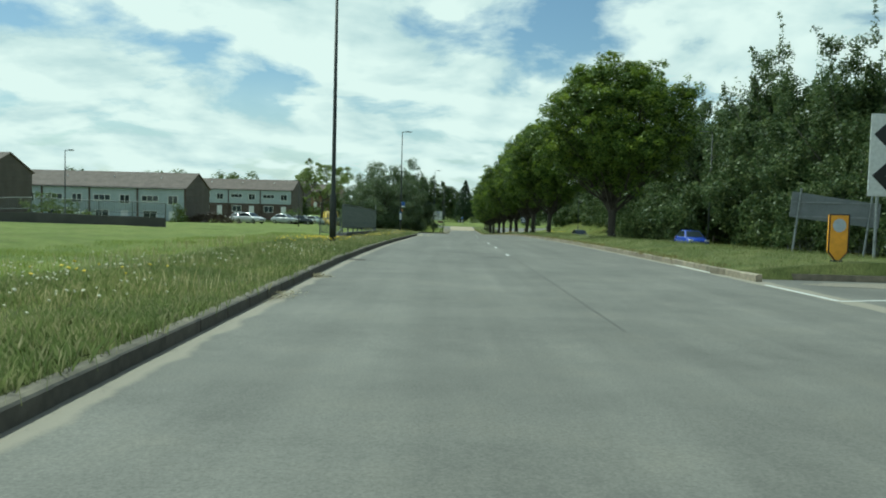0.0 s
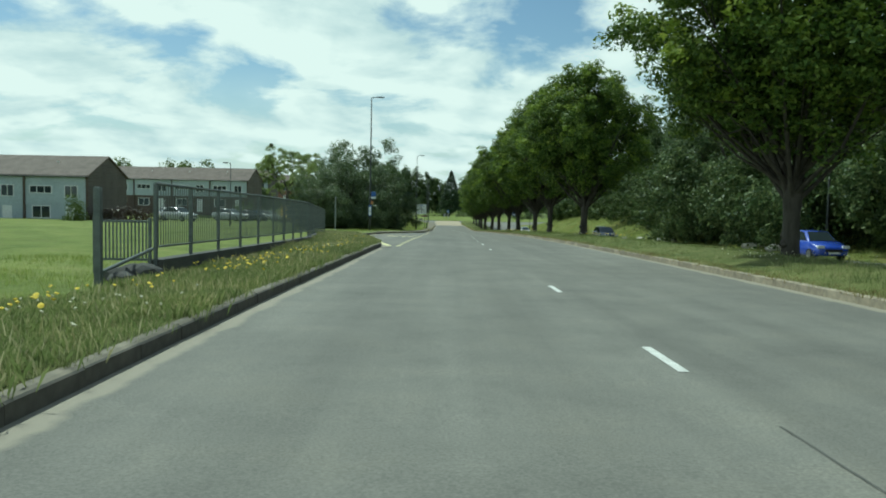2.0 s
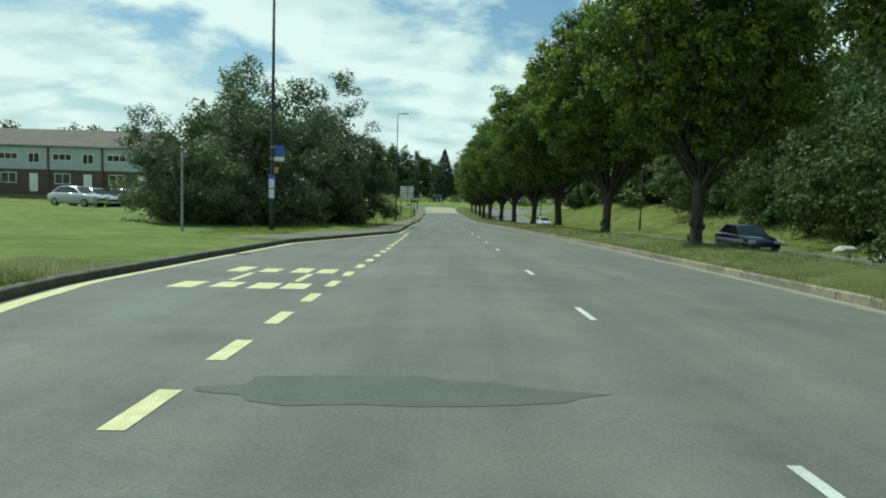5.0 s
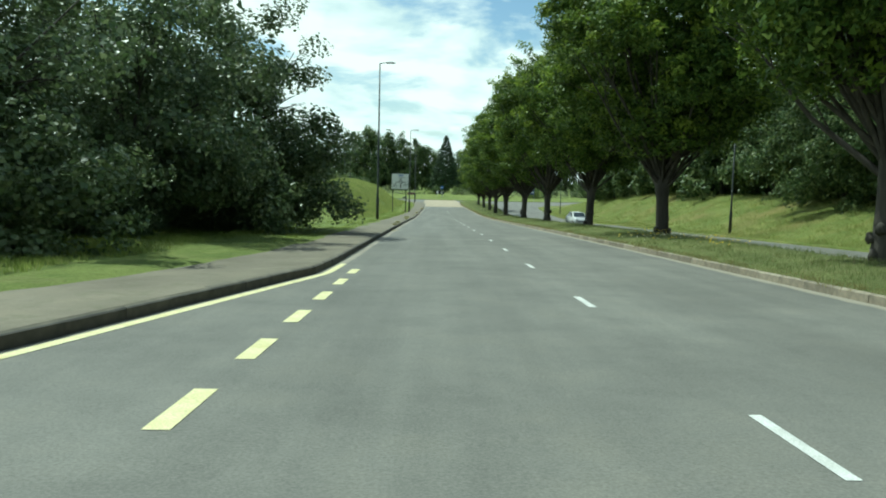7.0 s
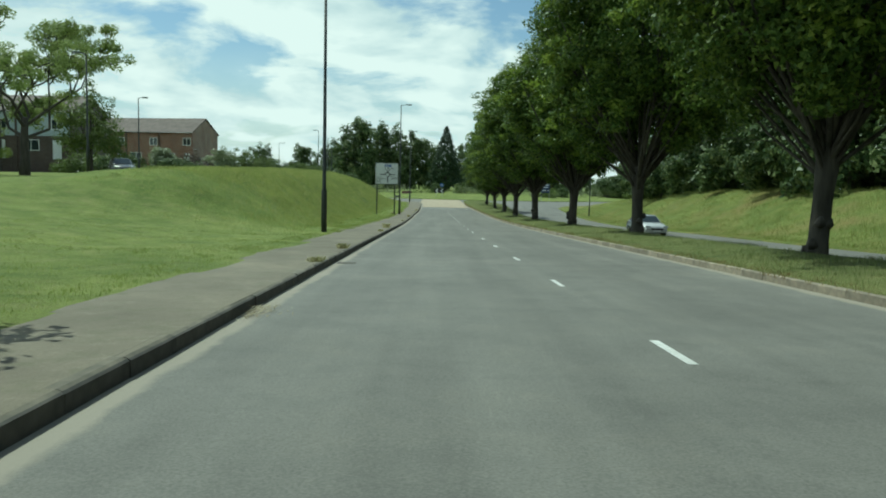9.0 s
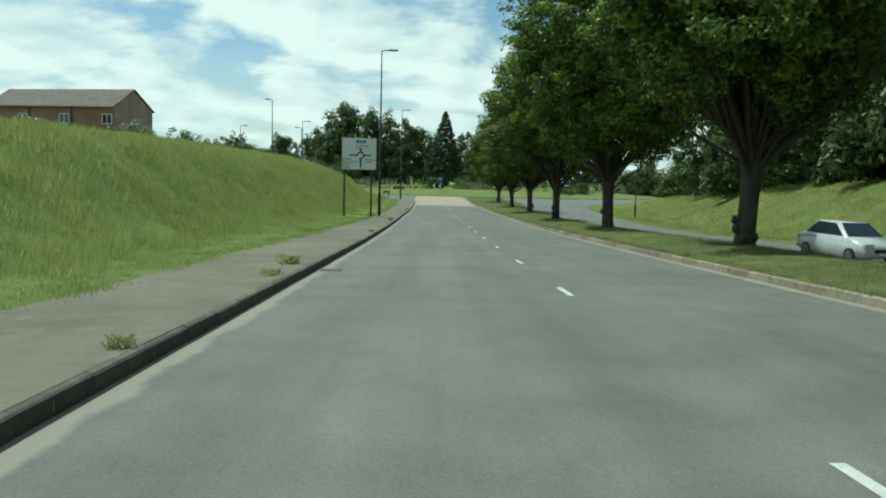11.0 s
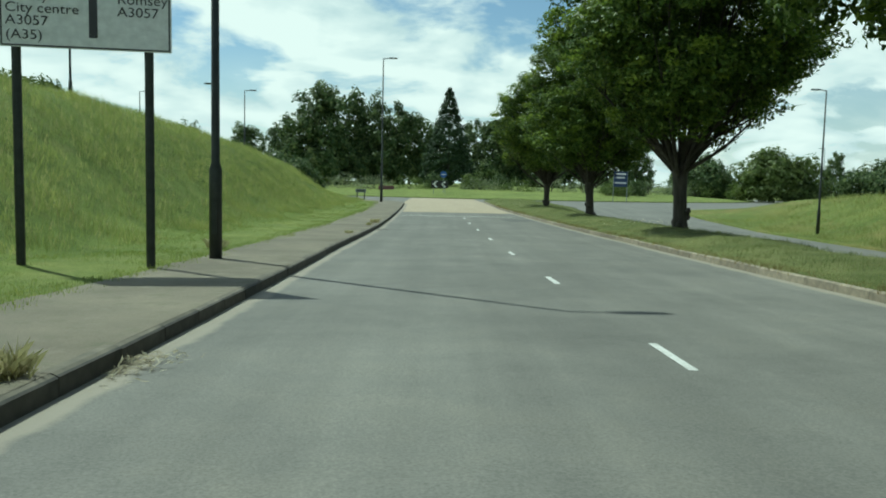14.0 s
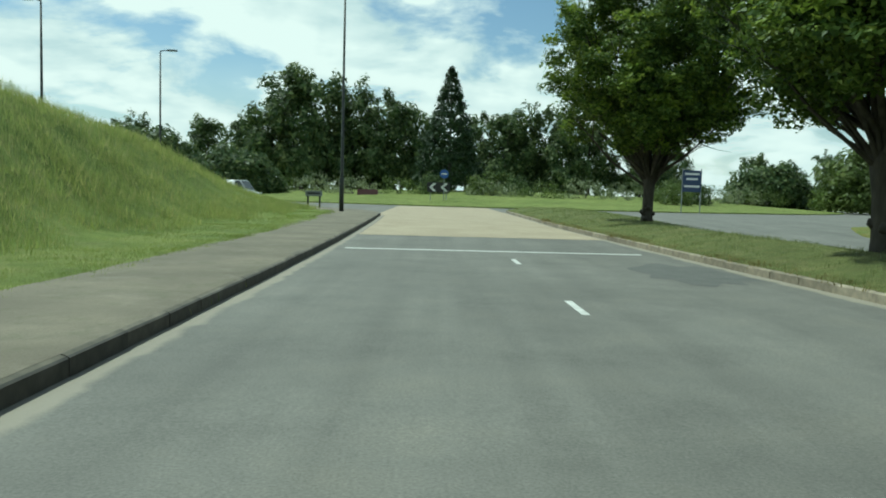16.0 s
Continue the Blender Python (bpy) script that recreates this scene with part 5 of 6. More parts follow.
def name_plate():
    t = thing("street_name_plate", (0.45, 256.0, 0.2), "low dark street name plate on two short posts", "sign")
    for x in (-0.35, 0.35):
        part("post", box_bm(x - 0.05, x + 0.05, -0.05, 0.05, -0.3, 0.95, 0.008), SIGN_BLACK, t)
    plate = part("plate", box_bm(-0.5, 0.5, -0.08, -0.05, 0.62, 0.95, 0.006), SIGN_BACK, t)
    part("writing", box_bm(-0.38, 0.38, -0.084, -0.081, 0.74, 0.84), SIGN_BLACK, plate)


name_plate()


def island_signs():
    t = thing("chevron_sign", (9.0, 284.0, 0.25), "black board with white chevrons on the roundabout island", "road sign")
    for x in (-0.75, 0.75):
        part("post", tube([(x, 0.05, -0.3), (x, 0.05, 1.9)], [0.04, 0.04], 8), STEEL, t)
    board = part("board", box_bm(-1.1, 1.1, 0, 0.03, 1.0, 1.95, 0.006), SIGN_BLACK, t)
    for cx in (-0.55, 0.55):
        bm = bmesh.new()
        chevron_quads(bm, cx, 1.475, 0.7, 0.8, -0.004)
        part("chevron", bm, SIGN_WHITE, board, "white chevron")
    t2 = thing("arrow_sign", (9.5, 283.6, 0.25), "round blue arrow sign on a post above the chevrons", "road sign")
    part("post", tube([(0, 0.04, -0.3), (0, 0.04, 3.2)], [0.04, 0.04], 8), STEEL, t2)
    bm = bmesh.new()
    bmesh.ops.create_cone(bm, cap_ends=True, radius1=0.42, radius2=0.42, depth=0.03, segments=32, matrix=pose(0, 0, 2.75, 90, 0, 0))
    disc = part("disc", bm, SIGN_BLUE, t2)
    part("arrow", box_bm(-0.26, 0.26, -0.022, -0.018, 2.70, 2.80), SIGN_WHITE, disc)
    t3 = thing("notice_board", (1.75, 293.4, 0.3), "low maroon notice board on the roundabout island", "sign")
    part("board", box_bm(-1.1, 1.1, -0.03, 0.03, 0.35, 1.05, 0.01), MAROON, t3)
    for x in (-0.8, 0.8):
        part("post", box_bm(x - 0.05, x + 0.05, 0.03, 0.11, -0.3, 1.0), SIGN_BLACK, t3)
    t4 = thing("road_sign", at(22.9, 277.5) + Vector((0, 0, 0)), "blue direction sign on two grey posts beyond the carriageway", "road sign", turn=8)
    for x in (-0.9, 0.9):
        part("post", tube([(x, 0.05, -0.3), (x, 0.05, 4.3)], [0.05, 0.05], 8), STEEL, t4)
    # the board's shade is painted in with the darker blue
    b4 = part("board", box_bm(-0.9, 0.9, 0, 0.03, 2.2, 4.1, 0.008), SIGN_BLUE_SHADED, t4)
    for z, w in ((3.7, 0.7), (3.25, 0.55), (2.6, 0.75)):
        part("writing", box_bm(-w, w, -0.006, -0.002, z, z + 0.18), SIGN_WHITE, b4)


island_signs()

# ------------------------------------------------------------ vehicles


def car(name, place, turn, paint, label, category="car", L=4.1, W=1.72, H=1.45, van=False, two_tone=None):
    """A car built from lofted sections: lower body, cabin with panes, wheels, lights and plates. It faces -y."""
    t = thing(name, place, label, category, turn=turn)
    body_mat = plain(name + "_paint", paint, 0.25)
    body_mat.node_tree.nodes["Principled BSDF"].inputs["Coat Weight"].default_value = 0.6
    h, hb = L / 2, (0.95 if not van else 1.05)
    # lower body: outline in (y, z top), sections bowed outwards
    stations = [(-h, 0.42, 0.62, 0.78), (-h + 0.12, 0.30, 0.74, 0.92), (-h + 0.9, 0.2, hb - 0.02, 0.99), (-h * 0.25, 0.2, hb, 1.0), (h * 0.5, 0.2, hb, 1.0), (h - 0.35, 0.24, hb - 0.02, 0.97), (h - 0.04, 0.32, hb - 0.1, 0.9), (h, 0.45, hb - 0.25, 0.84)]
    bm = bmesh.new()
    rings = []
    for y, z0, z1, k in stations:
        w = W / 2 * k
        ring = [(-w * 0.9, z0), (-w, z0 + 0.12), (-w * 1.0, (z0 + z1) / 2), (-w * 0.96, z1 - 0.06), (-w * 0.88, z1), (w * 0.88, z1), (w * 0.96, z1 - 0.06), (w, (z0 + z1) / 2), (w, z0 + 0.12), (w * 0.9, z0)]
        rings.append([bm.verts.new((x, y, z)) for x, z in ring])
    for a, b in zip(rings, rings[1:]):
        for k in range(10):
            bm.faces.new((a[k], a[(k + 1) % 10], b[(k + 1) % 10], b[k]))
    bm.faces.new(rings[0])
    bm.faces.new(rings[-1][::-1])
    body = part("body", bm, body_mat, t, "", True)
    # cabin
    if van:
        cab = [(-h + 0.75, hb, 0.86), (-h + 1.35, H, 0.80), (h - 0.12, H, 0.82), (h - 0.03, hb - 0.02, 0.9)]
    else:
        cab = [(-h * 0.46, hb, 0.88), (-h * 0.12, H - 0.03, 0.70), (h * 0.5, H, 0.70), (h * 0.86, hb, 0.86)]
    bm = bmesh.new()
    (y0, z0, k0), (y1, z1, k1), (y2, z2, k2), (y3, z3, k3) = cab
    lo = [(-W / 2 * k0, y0, z0 - 0.02), (W / 2 * k0, y0, z0 - 0.02), (W / 2 * k3, y3, z3 - 0.02), (-W / 2 * k3, y3, z3 - 0.02)]
    hi = [(-W / 2 * k1, y1, z1), (W / 2 * k1, y1, z1), (W / 2 * k2, y2, z2), (-W / 2 * k2, y2, z2)]
    a = [bm.verts.new(p) for p in lo]
    b = [bm.verts.new(p) for p in hi]
    for k in range(4):
        bm.faces.new((a[k], a[(k + 1) % 4], b[(k + 1) % 4], b[k]))
    bm.faces.new(b)
    bmesh.ops.bevel(bm, geom=[e for e in bm.edges], offset=0.05, segments=2, affect="EDGES")
    roof_mat = body_mat if two_tone is None else plain(name + "_roof", two_tone, 0.3)
    cabin = part("cabin", bm, roof_mat, t, "", True)

    def pane(nm, corners, inset=0.1):
        c = sum((Vector(p) for p in corners), Vector()) / 4
        n = (Vector(corners[1]) - Vector(corners[0])).cross(Vector(corners[3]) - Vector(corners[0])).normalized()
        if n.dot(c - Vector((0, 0, 0.9))) < 0:
            n = -n
        bmp = bmesh.new()
        vs = [bmp.verts.new(Vector(p).lerp(c, inset) + n * 0.012) for p in corners]
        bmp.faces.new(vs)
        ret = bmesh.ops.extrude_face_region(bmp, geom=list(bmp.faces))
        bmesh.ops.translate(bmp, verts=[v for v in ret["geom"] if isinstance(v, bmesh.types.BMVert)], vec=n * 0.006)
        part(nm, bmp, GLASS, cabin, "dark glass")

    pane("windscreen", (lo[0], lo[1], hi[1], hi[0]), 0.13)
    if not van:
        pane("rear_window", (lo[2], lo[3], hi[3], hi[2]), 0.16)
        for q in ((lo[1], lo[2], hi[2], hi[1]), (lo[0], lo[3], hi[3], hi[0])):
            pane("side_window", q, 0.15)
    else:
        for sgn in (0, 1):
            q = (Vector(lo[sgn]), Vector(lo[sgn]).lerp(Vector(lo[3 - sgn]), 0.3), Vector(hi[sgn]).lerp(Vector(hi[3 - sgn]), 0.22), Vector(hi[sgn]))
            pane("side_window", tuple(tuple(v) for v in q), 0.16)
        pane("rear_window", (lo[2], lo[3], hi[3], hi[2]), 0.25)
    r = 0.31
    for x in (-W / 2 + 0.1, W / 2 - 0.1):
        for y in (-h + 0.78, h - 0.75):
            bm = bmesh.new()
            bmesh.ops.create_cone(bm, cap_ends=True, radius1=r, radius2=r, depth=0.2, segments=24, matrix=pose(x, y, r, 0, 90, 0))
            bmesh.ops.bevel(bm, geom=[e for e in bm.edges if len(e.link_faces) == 2 and any(len(f.verts) > 4 for f in e.link_faces)], offset=0.03, segments=2, affect="EDGES")
            tyre = part("wheel", bm, TYRE, t)
            bm = bmesh.new()
            sx = 0.1 if x > 0 else -0.1
            bmesh.ops.create_cone(bm, cap_ends=True, radius1=r * 0.64, radius2=r * 0.55, depth=0.03, segments=20, matrix=pose(x + sx, y, r, 0, 90, 0))
            part("rim", bm, RIM, tyre)
    for x in (-W * 0.36, W * 0.36):
        part("headlight", box_bm(x - 0.17, x + 0.17, -h + 0.0, -h + 0.16, 0.64, 0.78, 0.03), LIGHT_CLEAR, body)
        part("tail_light", box_bm(x - 0.12, x + 0.12, h - 0.08, h + 0.01, 0.66, 0.86, 0.02), LIGHT_RED, body)
    part("grille", box_bm(-W * 0.25, W * 0.25, -h - 0.012, -h + 0.05, 0.46, 0.6, 0.01), SIGN_BLACK, body)
    part("number_plate", box_bm(-0.26, 0.26, -h - 0.02, -h, 0.38, 0.47), SIGN_WHITE, body)
    part("bumper", box_bm(-W * 0.44, W * 0.44, h - 0.06, h + 0.03, 0.36, 0.52, 0.03), SIGN_BLACK, body)
    return t


def parked(s, y, turn, paint, label, **kw):
    p = at(s, y)
    return car(kw.pop("name", "car"), p, turn, paint, label, **kw)


car("car", on_road(19.0, 62.0, 0.004), 0, (0.03, 0.07, 0.42), "bright blue hatchback on the far carriageway", L=3.9)
car("car", on_road(15.6, 98.0, 0.004), 0, (0.015, 0.02, 0.045), "dark blue saloon car on the far carriageway", L=4.4)
car("car", on_road(15.2, 168.0, 0.004), 4, (0.55, 0.56, 0.56), "silver white hatchback on the far carriageway")
car("van", (-9.5, 281.0, 0.004), 70, (0.62, 0.63, 0.63), "small silver van entering the roundabout", "van", L=4.3, W=1.8, H=1.85, van=True)
# the parking area in front of the terrace
for s, y, turn, paint, lab in ((-27.5, 104, 60, (0.6, 0.61, 0.62), "white hatchback parked in front of the terrace"), (-25.5, 116, 70, (0.45, 0.47, 0.49), "silver hatchback parked beside the lawn"),
                               (-26.5, 121, 60, (0.6, 0.61, 0.61), "white car parked beside the lawn"), (-24.2, 122, 80, (0.03, 0.04, 0.04), "black car parked beside the lawn"),
                               (-23.2, 127, 75, (0.42, 0.5, 0.46), "pale green car parked beside the lawn"), (-30.5, 110, 40, (0.62, 0.63, 0.63), "white car parked under the gable wall")):
    parked(s, y, turn, paint, lab)
parked(-20.3, 126, 20, (0.72, 0.50, 0.06), "yellow van parked at the edge of the lawn", name="van", category="van", L=5.0, W=1.95, H=2.25, van=True)
parked(-25.3, 177, 28, (0.09, 0.095, 0.1), "dark estate car parked beside a hedge")
parked(-36.0, 164, 60, (0.5, 0.52, 0.53), "silver car parked by the small trees")
parked(-36.0, 158, 60, (0.12, 0.13, 0.14), "grey car parked at the roadside")

# ------------------------------------------------------------ shrubs, hedges, single trees


def bush(name, place, size, material, label, seed, n=60, leaf=0.1, per=150, category="bush", clump=0.45, group=""):
    rng = np.random.default_rng(seed)
    t = tagged(new(name), label, category, group)
    sx, sy, sz = size
    pts = []
    while len(pts) < n:
        u = rng.normal(size=3)
        u /= np.linalg.norm(u)
        if u[2] < -0.1:
            continue
        r = rng.uniform(0.55, 1.0) * (1 + 0.25 * noise.noise(Vector(u * 2) + Vector((seed, 0, 0))))
        pts.append((u[0] * sx * r, u[1] * sy * r, max(0.1, u[2] * sz * r)))
    bm = bmesh.new()
    for k in range(6):
        p = pts[k * len(pts) // 6]
        tube([(0, 0, -0.15), (p[0] * 0.4, p[1] * 0.4, p[2] * 0.6), p], [0.04, 0.03, 0.01], 5, bm)
    tagged(part("stems", bm, BARK, t), kind="stuff")
    vs, fs = leaf_cloud(rng, pts, clump * rng.uniform(0.7, 1.3, len(pts)), per, leaf, 0.5)
    mesh_object("leaves", vs, fs, material, t)
    t.matrix_basis = Matrix.Translation(place)
    return t


HEDGE_BROWN = leaf_mat("copper_hedge_leaves", (0.05, 0.035, 0.025), (0.08, 0.05, 0.035), (0.09, 0.08, 0.04), 0.2)
PALE_BUSH = leaf_mat("grey_green_leaves", (0.17, 0.21, 0.11), (0.25, 0.29, 0.16), (0.34, 0.36, 0.24), 0.4)
bush("hedge", at(-31, 98.0), (4.0, 0.9, 1.3), HEDGE_BROWN, "dark copper hedge in front of the gable wall", 3, 90)
bush("bush", at(-38, 74), (3.4, 2.2, 2.6), LEAF_LIGHT, "large flowering green bush beside the terrace", 4, 90, 0.12)
bush("bush", at(-26.5, 128), (2.2, 1.8, 2.7), LEAF_LIGHT, "pale green small tree beside the parked cars", 5, 70)
bush("bush", at(-33.5, 94), (1.0, 1.0, 2.2), LEAF_LIGHT, "slim pale green bush against the terrace", 6, 40)
for i, (s, y, sx, sz, m, lab) in enumerate(((-27.0, 212, 2.9, 3.7, PALE_BUSH, "rounded grey green bush at the edge of the lawn"), (-24.3, 187, 2.7, 1.7, LEAF_WOOD, "clipped green hedge beside the road"), (-29.0, 186, 2.9, 2.0, LEAF_WOOD, "clipped green hedge beside the road"), (-25.8, 199, 2.2, 1.7, HEDGE_BROWN, "reddish flowering bush at the edge of the lawn"), (-30.5, 202, 1.8, 3.6, PALE_BUSH, "small blossoming tree in front of the brick house"),
                                            (-36, 196, 4.0, 2.3, LEAF_LIGHT, "clipped green hedge beside the road"), (-34, 222, 3.0, 3.6, HEDGE_BROWN, "reddish flowering bush beside the brick house"),
                                            (-29.5, 233, 3.6, 5.4, LEAF_LIGHT, "leafy green trees behind the bank"), (-26.5, 232, 3.4, 4.0, LEAF_LIGHT, "leafy green trees behind the bank"), (-23.5, 230, 3.2, 3.0, LEAF_WOOD, "leafy green trees behind the bank"), (-20.5, 226, 2.6, 1.8, LEAF_LIGHT, "green bush on the bank"),
                                            (-18.5, 226, 3.0, 1.6, LEAF_LIGHT, "green scrub on the crest of the bank"), (-17, 212, 2.6, 1.3, LEAF_LIGHT, "green scrub on the crest of the bank"),
                                            (-30, 250, 5.0, 4.6, LEAF_LIGHT, "leafy green trees behind the bank"), (-38, 262, 6.0, 5.2, LEAF_WOOD, "leafy green trees behind the bank"), (-46, 250, 5.0, 5.0, LEAF_LIGHT, "leafy green trees behind the houses"))):
    bush("hedge" if "hedge" in lab else "bush", at(s, y, -0.1), (sx, sx * 0.8, sz), m, lab, 20 + i, 190, 0.1, 260)
# brambles on the far side of the roundabout
rng_b = random.Random(9)
for i, x in enumerate(np.arange(-26, 60, 5.2)):
    if 8 < x < 11:
        continue
    y = 322 - math.sqrt(max(0, 41 ** 2 - min(41, abs(x - 18)) ** 2)) * 0.66 + rng_b.uniform(-1, 2)
    bush("bramble", (x, y, 0.9), (3.4, 2.2, rng_b.uniform(1.9, 2.7)), PALE_BUSH if i % 3 else LEAF_LIGHT, "low bramble thicket on the roundabout island", 60 + i, 60, 0.1, 70, "bush", 0.5, "brambles")
for i, (x, y, sc) in enumerate(((9.0, 300, 2.6), (14.5, 298, 3.0), (19, 301, 2.6), (34, 290, 2.6), (38, 294, 2.2))):
    bush("bush", (x, y, 0.8), (sc * 0.75, sc * 0.7, sc), LEAF_LIGHT if i % 2 else LEAF_WOOD, "leafy green shrub on the roundabout island", 90 + i, 80, 0.12, 80, "bush", 0.55)


def open_tree(name, place, height, spread, label, seed, leaf_count, material, nest=False):
    """A tree with a thin spring crown: twisting limbs seen between few leaves."""
    rng = np.random.default_rng(seed)
    t = tagged(new(name), label, "tree")
    bm = tube([(0, 0, -0.3), (0.1, 0, 1.2), (0.0, 0.1, 2.8), (0.15, 0, 4.2)], [0.42, 0.32, 0.28, 0.2], 9)
    tips = []

    def grow(p, d, length, r, depth):
        mid = p + d * length * 0.5 + Vector(rng.normal(size=3)) * length * 0.08
        end = p + d * length + Vector(rng.normal(size=3)) * length * 0.12
        tube([p, mid, end], [r, r * 0.8, r * 0.6], 5 if r < 0.08 else 7, bm, False)
        tips.append(end)
        if depth == 0:
            return
        for _ in range(3 if depth > 1 else 4):
            nd = (d + Vector(rng.normal(size=3)) * 0.55 + Vector((0, 0, 0.08))).normalized()
            grow(end, nd, length * rng.uniform(0.6, 0.8), r * 0.58, depth - 1)

    for k in range(6):
        a = k * math.tau / 6 + rng.uniform(-0.3, 0.3)
        d = Vector((math.cos(a) * 0.75, math.sin(a) * 0.75, rng.uniform(0.5, 1.0))).normalized()
        grow(Vector((0.05, 0.05, rng.uniform(2.4, 4.0))), d, spread * 0.42, 0.13, 3)
    part("trunk", bm, BARK, t, "", True)
    if leaf_count:
        sel = [tuple(tips[i]) for i in rng.integers(0, len(tips), leaf_count)]
        vs, fs = leaf_cloud(rng, sel, 0.5 * rng.uniform(0.7, 1.3, len(sel)), 90, 0.09, 0.6)
        mesh_object("crown", vs, fs, material, t)
    t.matrix_basis = Matrix.Translation(place)
    if nest:
        top = max(tips, key=lambda v: v.z)
        bm = bmesh.new()
        for _ in range(160):
            a = Vector(rng.normal(size=3)).normalized() * 0.34
            b = Vector(rng.normal(size=3)).normalized() * 0.34
            tube([a, (a + b) * 0.62, b], [0.018, 0.018, 0.012], 3, bm, False)
        e = thing("bird_nest", Vector(place) + top, "large dark twig nest high in a thin tree", "nest")
        part("twigs", bm, BARK, e)
    return t


open_tree("ash_tree", at(-29.6, 170.5), 9.5, 8.2, "thin-leaved pale green tree with a nest in its top", 31, 1700, leaf_mat("fresh_spring_leaves", (0.2, 0.26, 0.08), (0.28, 0.35, 0.12), (0.4, 0.44, 0.2), 0.5, 0.1), True)
open_tree("bare_tree", at(-31, 250, -0.5), 9, 3.6, "bare leafless tree behind the brick house", 35, 0, LEAF_LIGHT)
rowan = make_tree("lime_tree", 171, 7.6, 3.0, 0.16, 1.8, LEAF_LIGHT, "fresh yellow-green tree beside the parked cars", 160, 0.6, 170, 0.1, -0.9, 7, 0.4, 0.3, 0.1, bottom=1.2)
rowan.matrix_basis = Matrix.Translation(at(-29.0, 180))
# trees behind the terraces and far off
for i, (x, y, z, sx, sz) in enumerate(((-62, 178, 4, 12, 9.2), (-80, 172, 4, 11, 9.0), (-47, 182, 4, 9, 9.3), (-34, 172, 4, 5, 5.6), (-90, 150, 4, 9, 7), (-20, 285, 1, 7, 5.5), (-32, 292, 1, 8, 6.5), (-44, 286, 2, 8, 6.5), (-60, 280, 3, 10, 7),
                                       (-14, 300, 1, 5, 4.6), (62, 300, 1, 7, 7), (75, 290, 1, 8, 6.5), (90, 285, 1.5, 9, 7), (55, 312, 0.8, 6, 5.2))):
    bush("far_tree", (x, y, z), (sx, sx * 0.7, sz), LEAF_WOOD if i % 2 else LEAF_LIGHT, "rounded green trees in the distance", 120 + i, 190, 0.28, 32, "tree", 1.5, "distant trees")

# ------------------------------------------------------------ rubble and litter


def rock(place, r, seed, label, material=RUBBISH, squash=0.6):
    rng = np.random.default_rng(seed)
    bm = bmesh.new()
    bmesh.ops.create_icosphere(bm, subdivisions=2, radius=r)
    for v in bm.verts:
        k = 1 + 0.3 * noise.noise(v.co * (1.8 / r) + Vector((seed, 0, 0)))
        v.co = Vector((v.co.x * 1.4 * k, v.co.y * k, v.co.z * squash * k))
    ob = part("rock", bm, material, None, "")
    ob.location = Vector(place) + Vector((0, 0, r * squash * 0.4))
    tagged(ob, label, "rock")
    return ob


for i, (s, y, r) in enumerate(((20.9, 71, 0.5), (21.2, 75.5, 0.55), (20.9, 94, 0.5), (21.3, 99, 0.45), (21.8, 108, 0.4), (21.2, 113, 0.35))):
    rock(at(s, y), r, 40 + i, "pale limestone boulder beside the far carriageway", RUBBISH)
for i, (s, y, r) in enumerate(((-4.85, 34.7, 0.16), (-5.1, 35.1, 0.2), (-4.8, 35.4, 0.22), (-5.05, 35.7, 0.2), (-4.9, 35.95, 0.18))):
    rock(at(s, y), r, 60 + i, "broken lump of concrete at the end of the railing wall", WALL_DARK, 0.8)

# ------------------------------------------------------------ grass


def blades(rng, places, heights, lean, width, per=7, spread=0.07, bent=False):
    vs, fs = [], []
    for (x, y, z), h in zip(places, heights):
        for _ in range(per):
            a = rng.uniform(0, math.tau)
            ox, oy = rng.normal(0, spread, 2)
            k = h * rng.uniform(0.55, 1.2)
            l = lean * k * rng.uniform(0.2, 1.0)
            b = rng.uniform(0, math.tau)
            dx, dy = math.cos(b) * width, math.sin(b) * width
            n = len(vs)
            if not bent:
                vs += [(x + ox - dx, y + oy - dy, z - 0.03), (x + ox + dx, y + oy + dy, z - 0.03), (x + ox + math.cos(a) * l, y + oy + math.sin(a) * l, z + k)]
                fs.append((n, n + 1, n + 2))
                continue
            vs += [(x + ox - dx, y + oy - dy, z - 0.03), (x + ox + dx, y + oy + dy, z - 0.03),
                   (x + ox + dx * 0.7 + math.cos(a) * l * 0.4, y + oy + dy * 0.7 + math.sin(a) * l * 0.4, z + k * 0.6), (x + ox + math.cos(a) * l, y + oy + math.sin(a) * l, z + k)]
            fs += [(n, n + 1, n + 2), (n, n + 2, n + 3)]
    return vs, fs


def scatter(seed, count, s_of, y0, y1, height, bias=None):
    rng = np.random.default_rng(seed)
    places, hs = [], []
    while len(places) < count:
        y = rng.uniform(y0, y1)
        a, b = s_of(y)
        s = rng.uniform(a, b)
        patch = noise.noise(Vector((s * 0.5, y * 0.5, seed)))
        if patch < rng.uniform(-0.7, 0.3) and bias is None:
            continue
        p = at(s, y)
        places.append(tuple(p))
        hs.append(height * (0.75 + 0.5 * (patch + 0.3)))
    return rng, places, hs


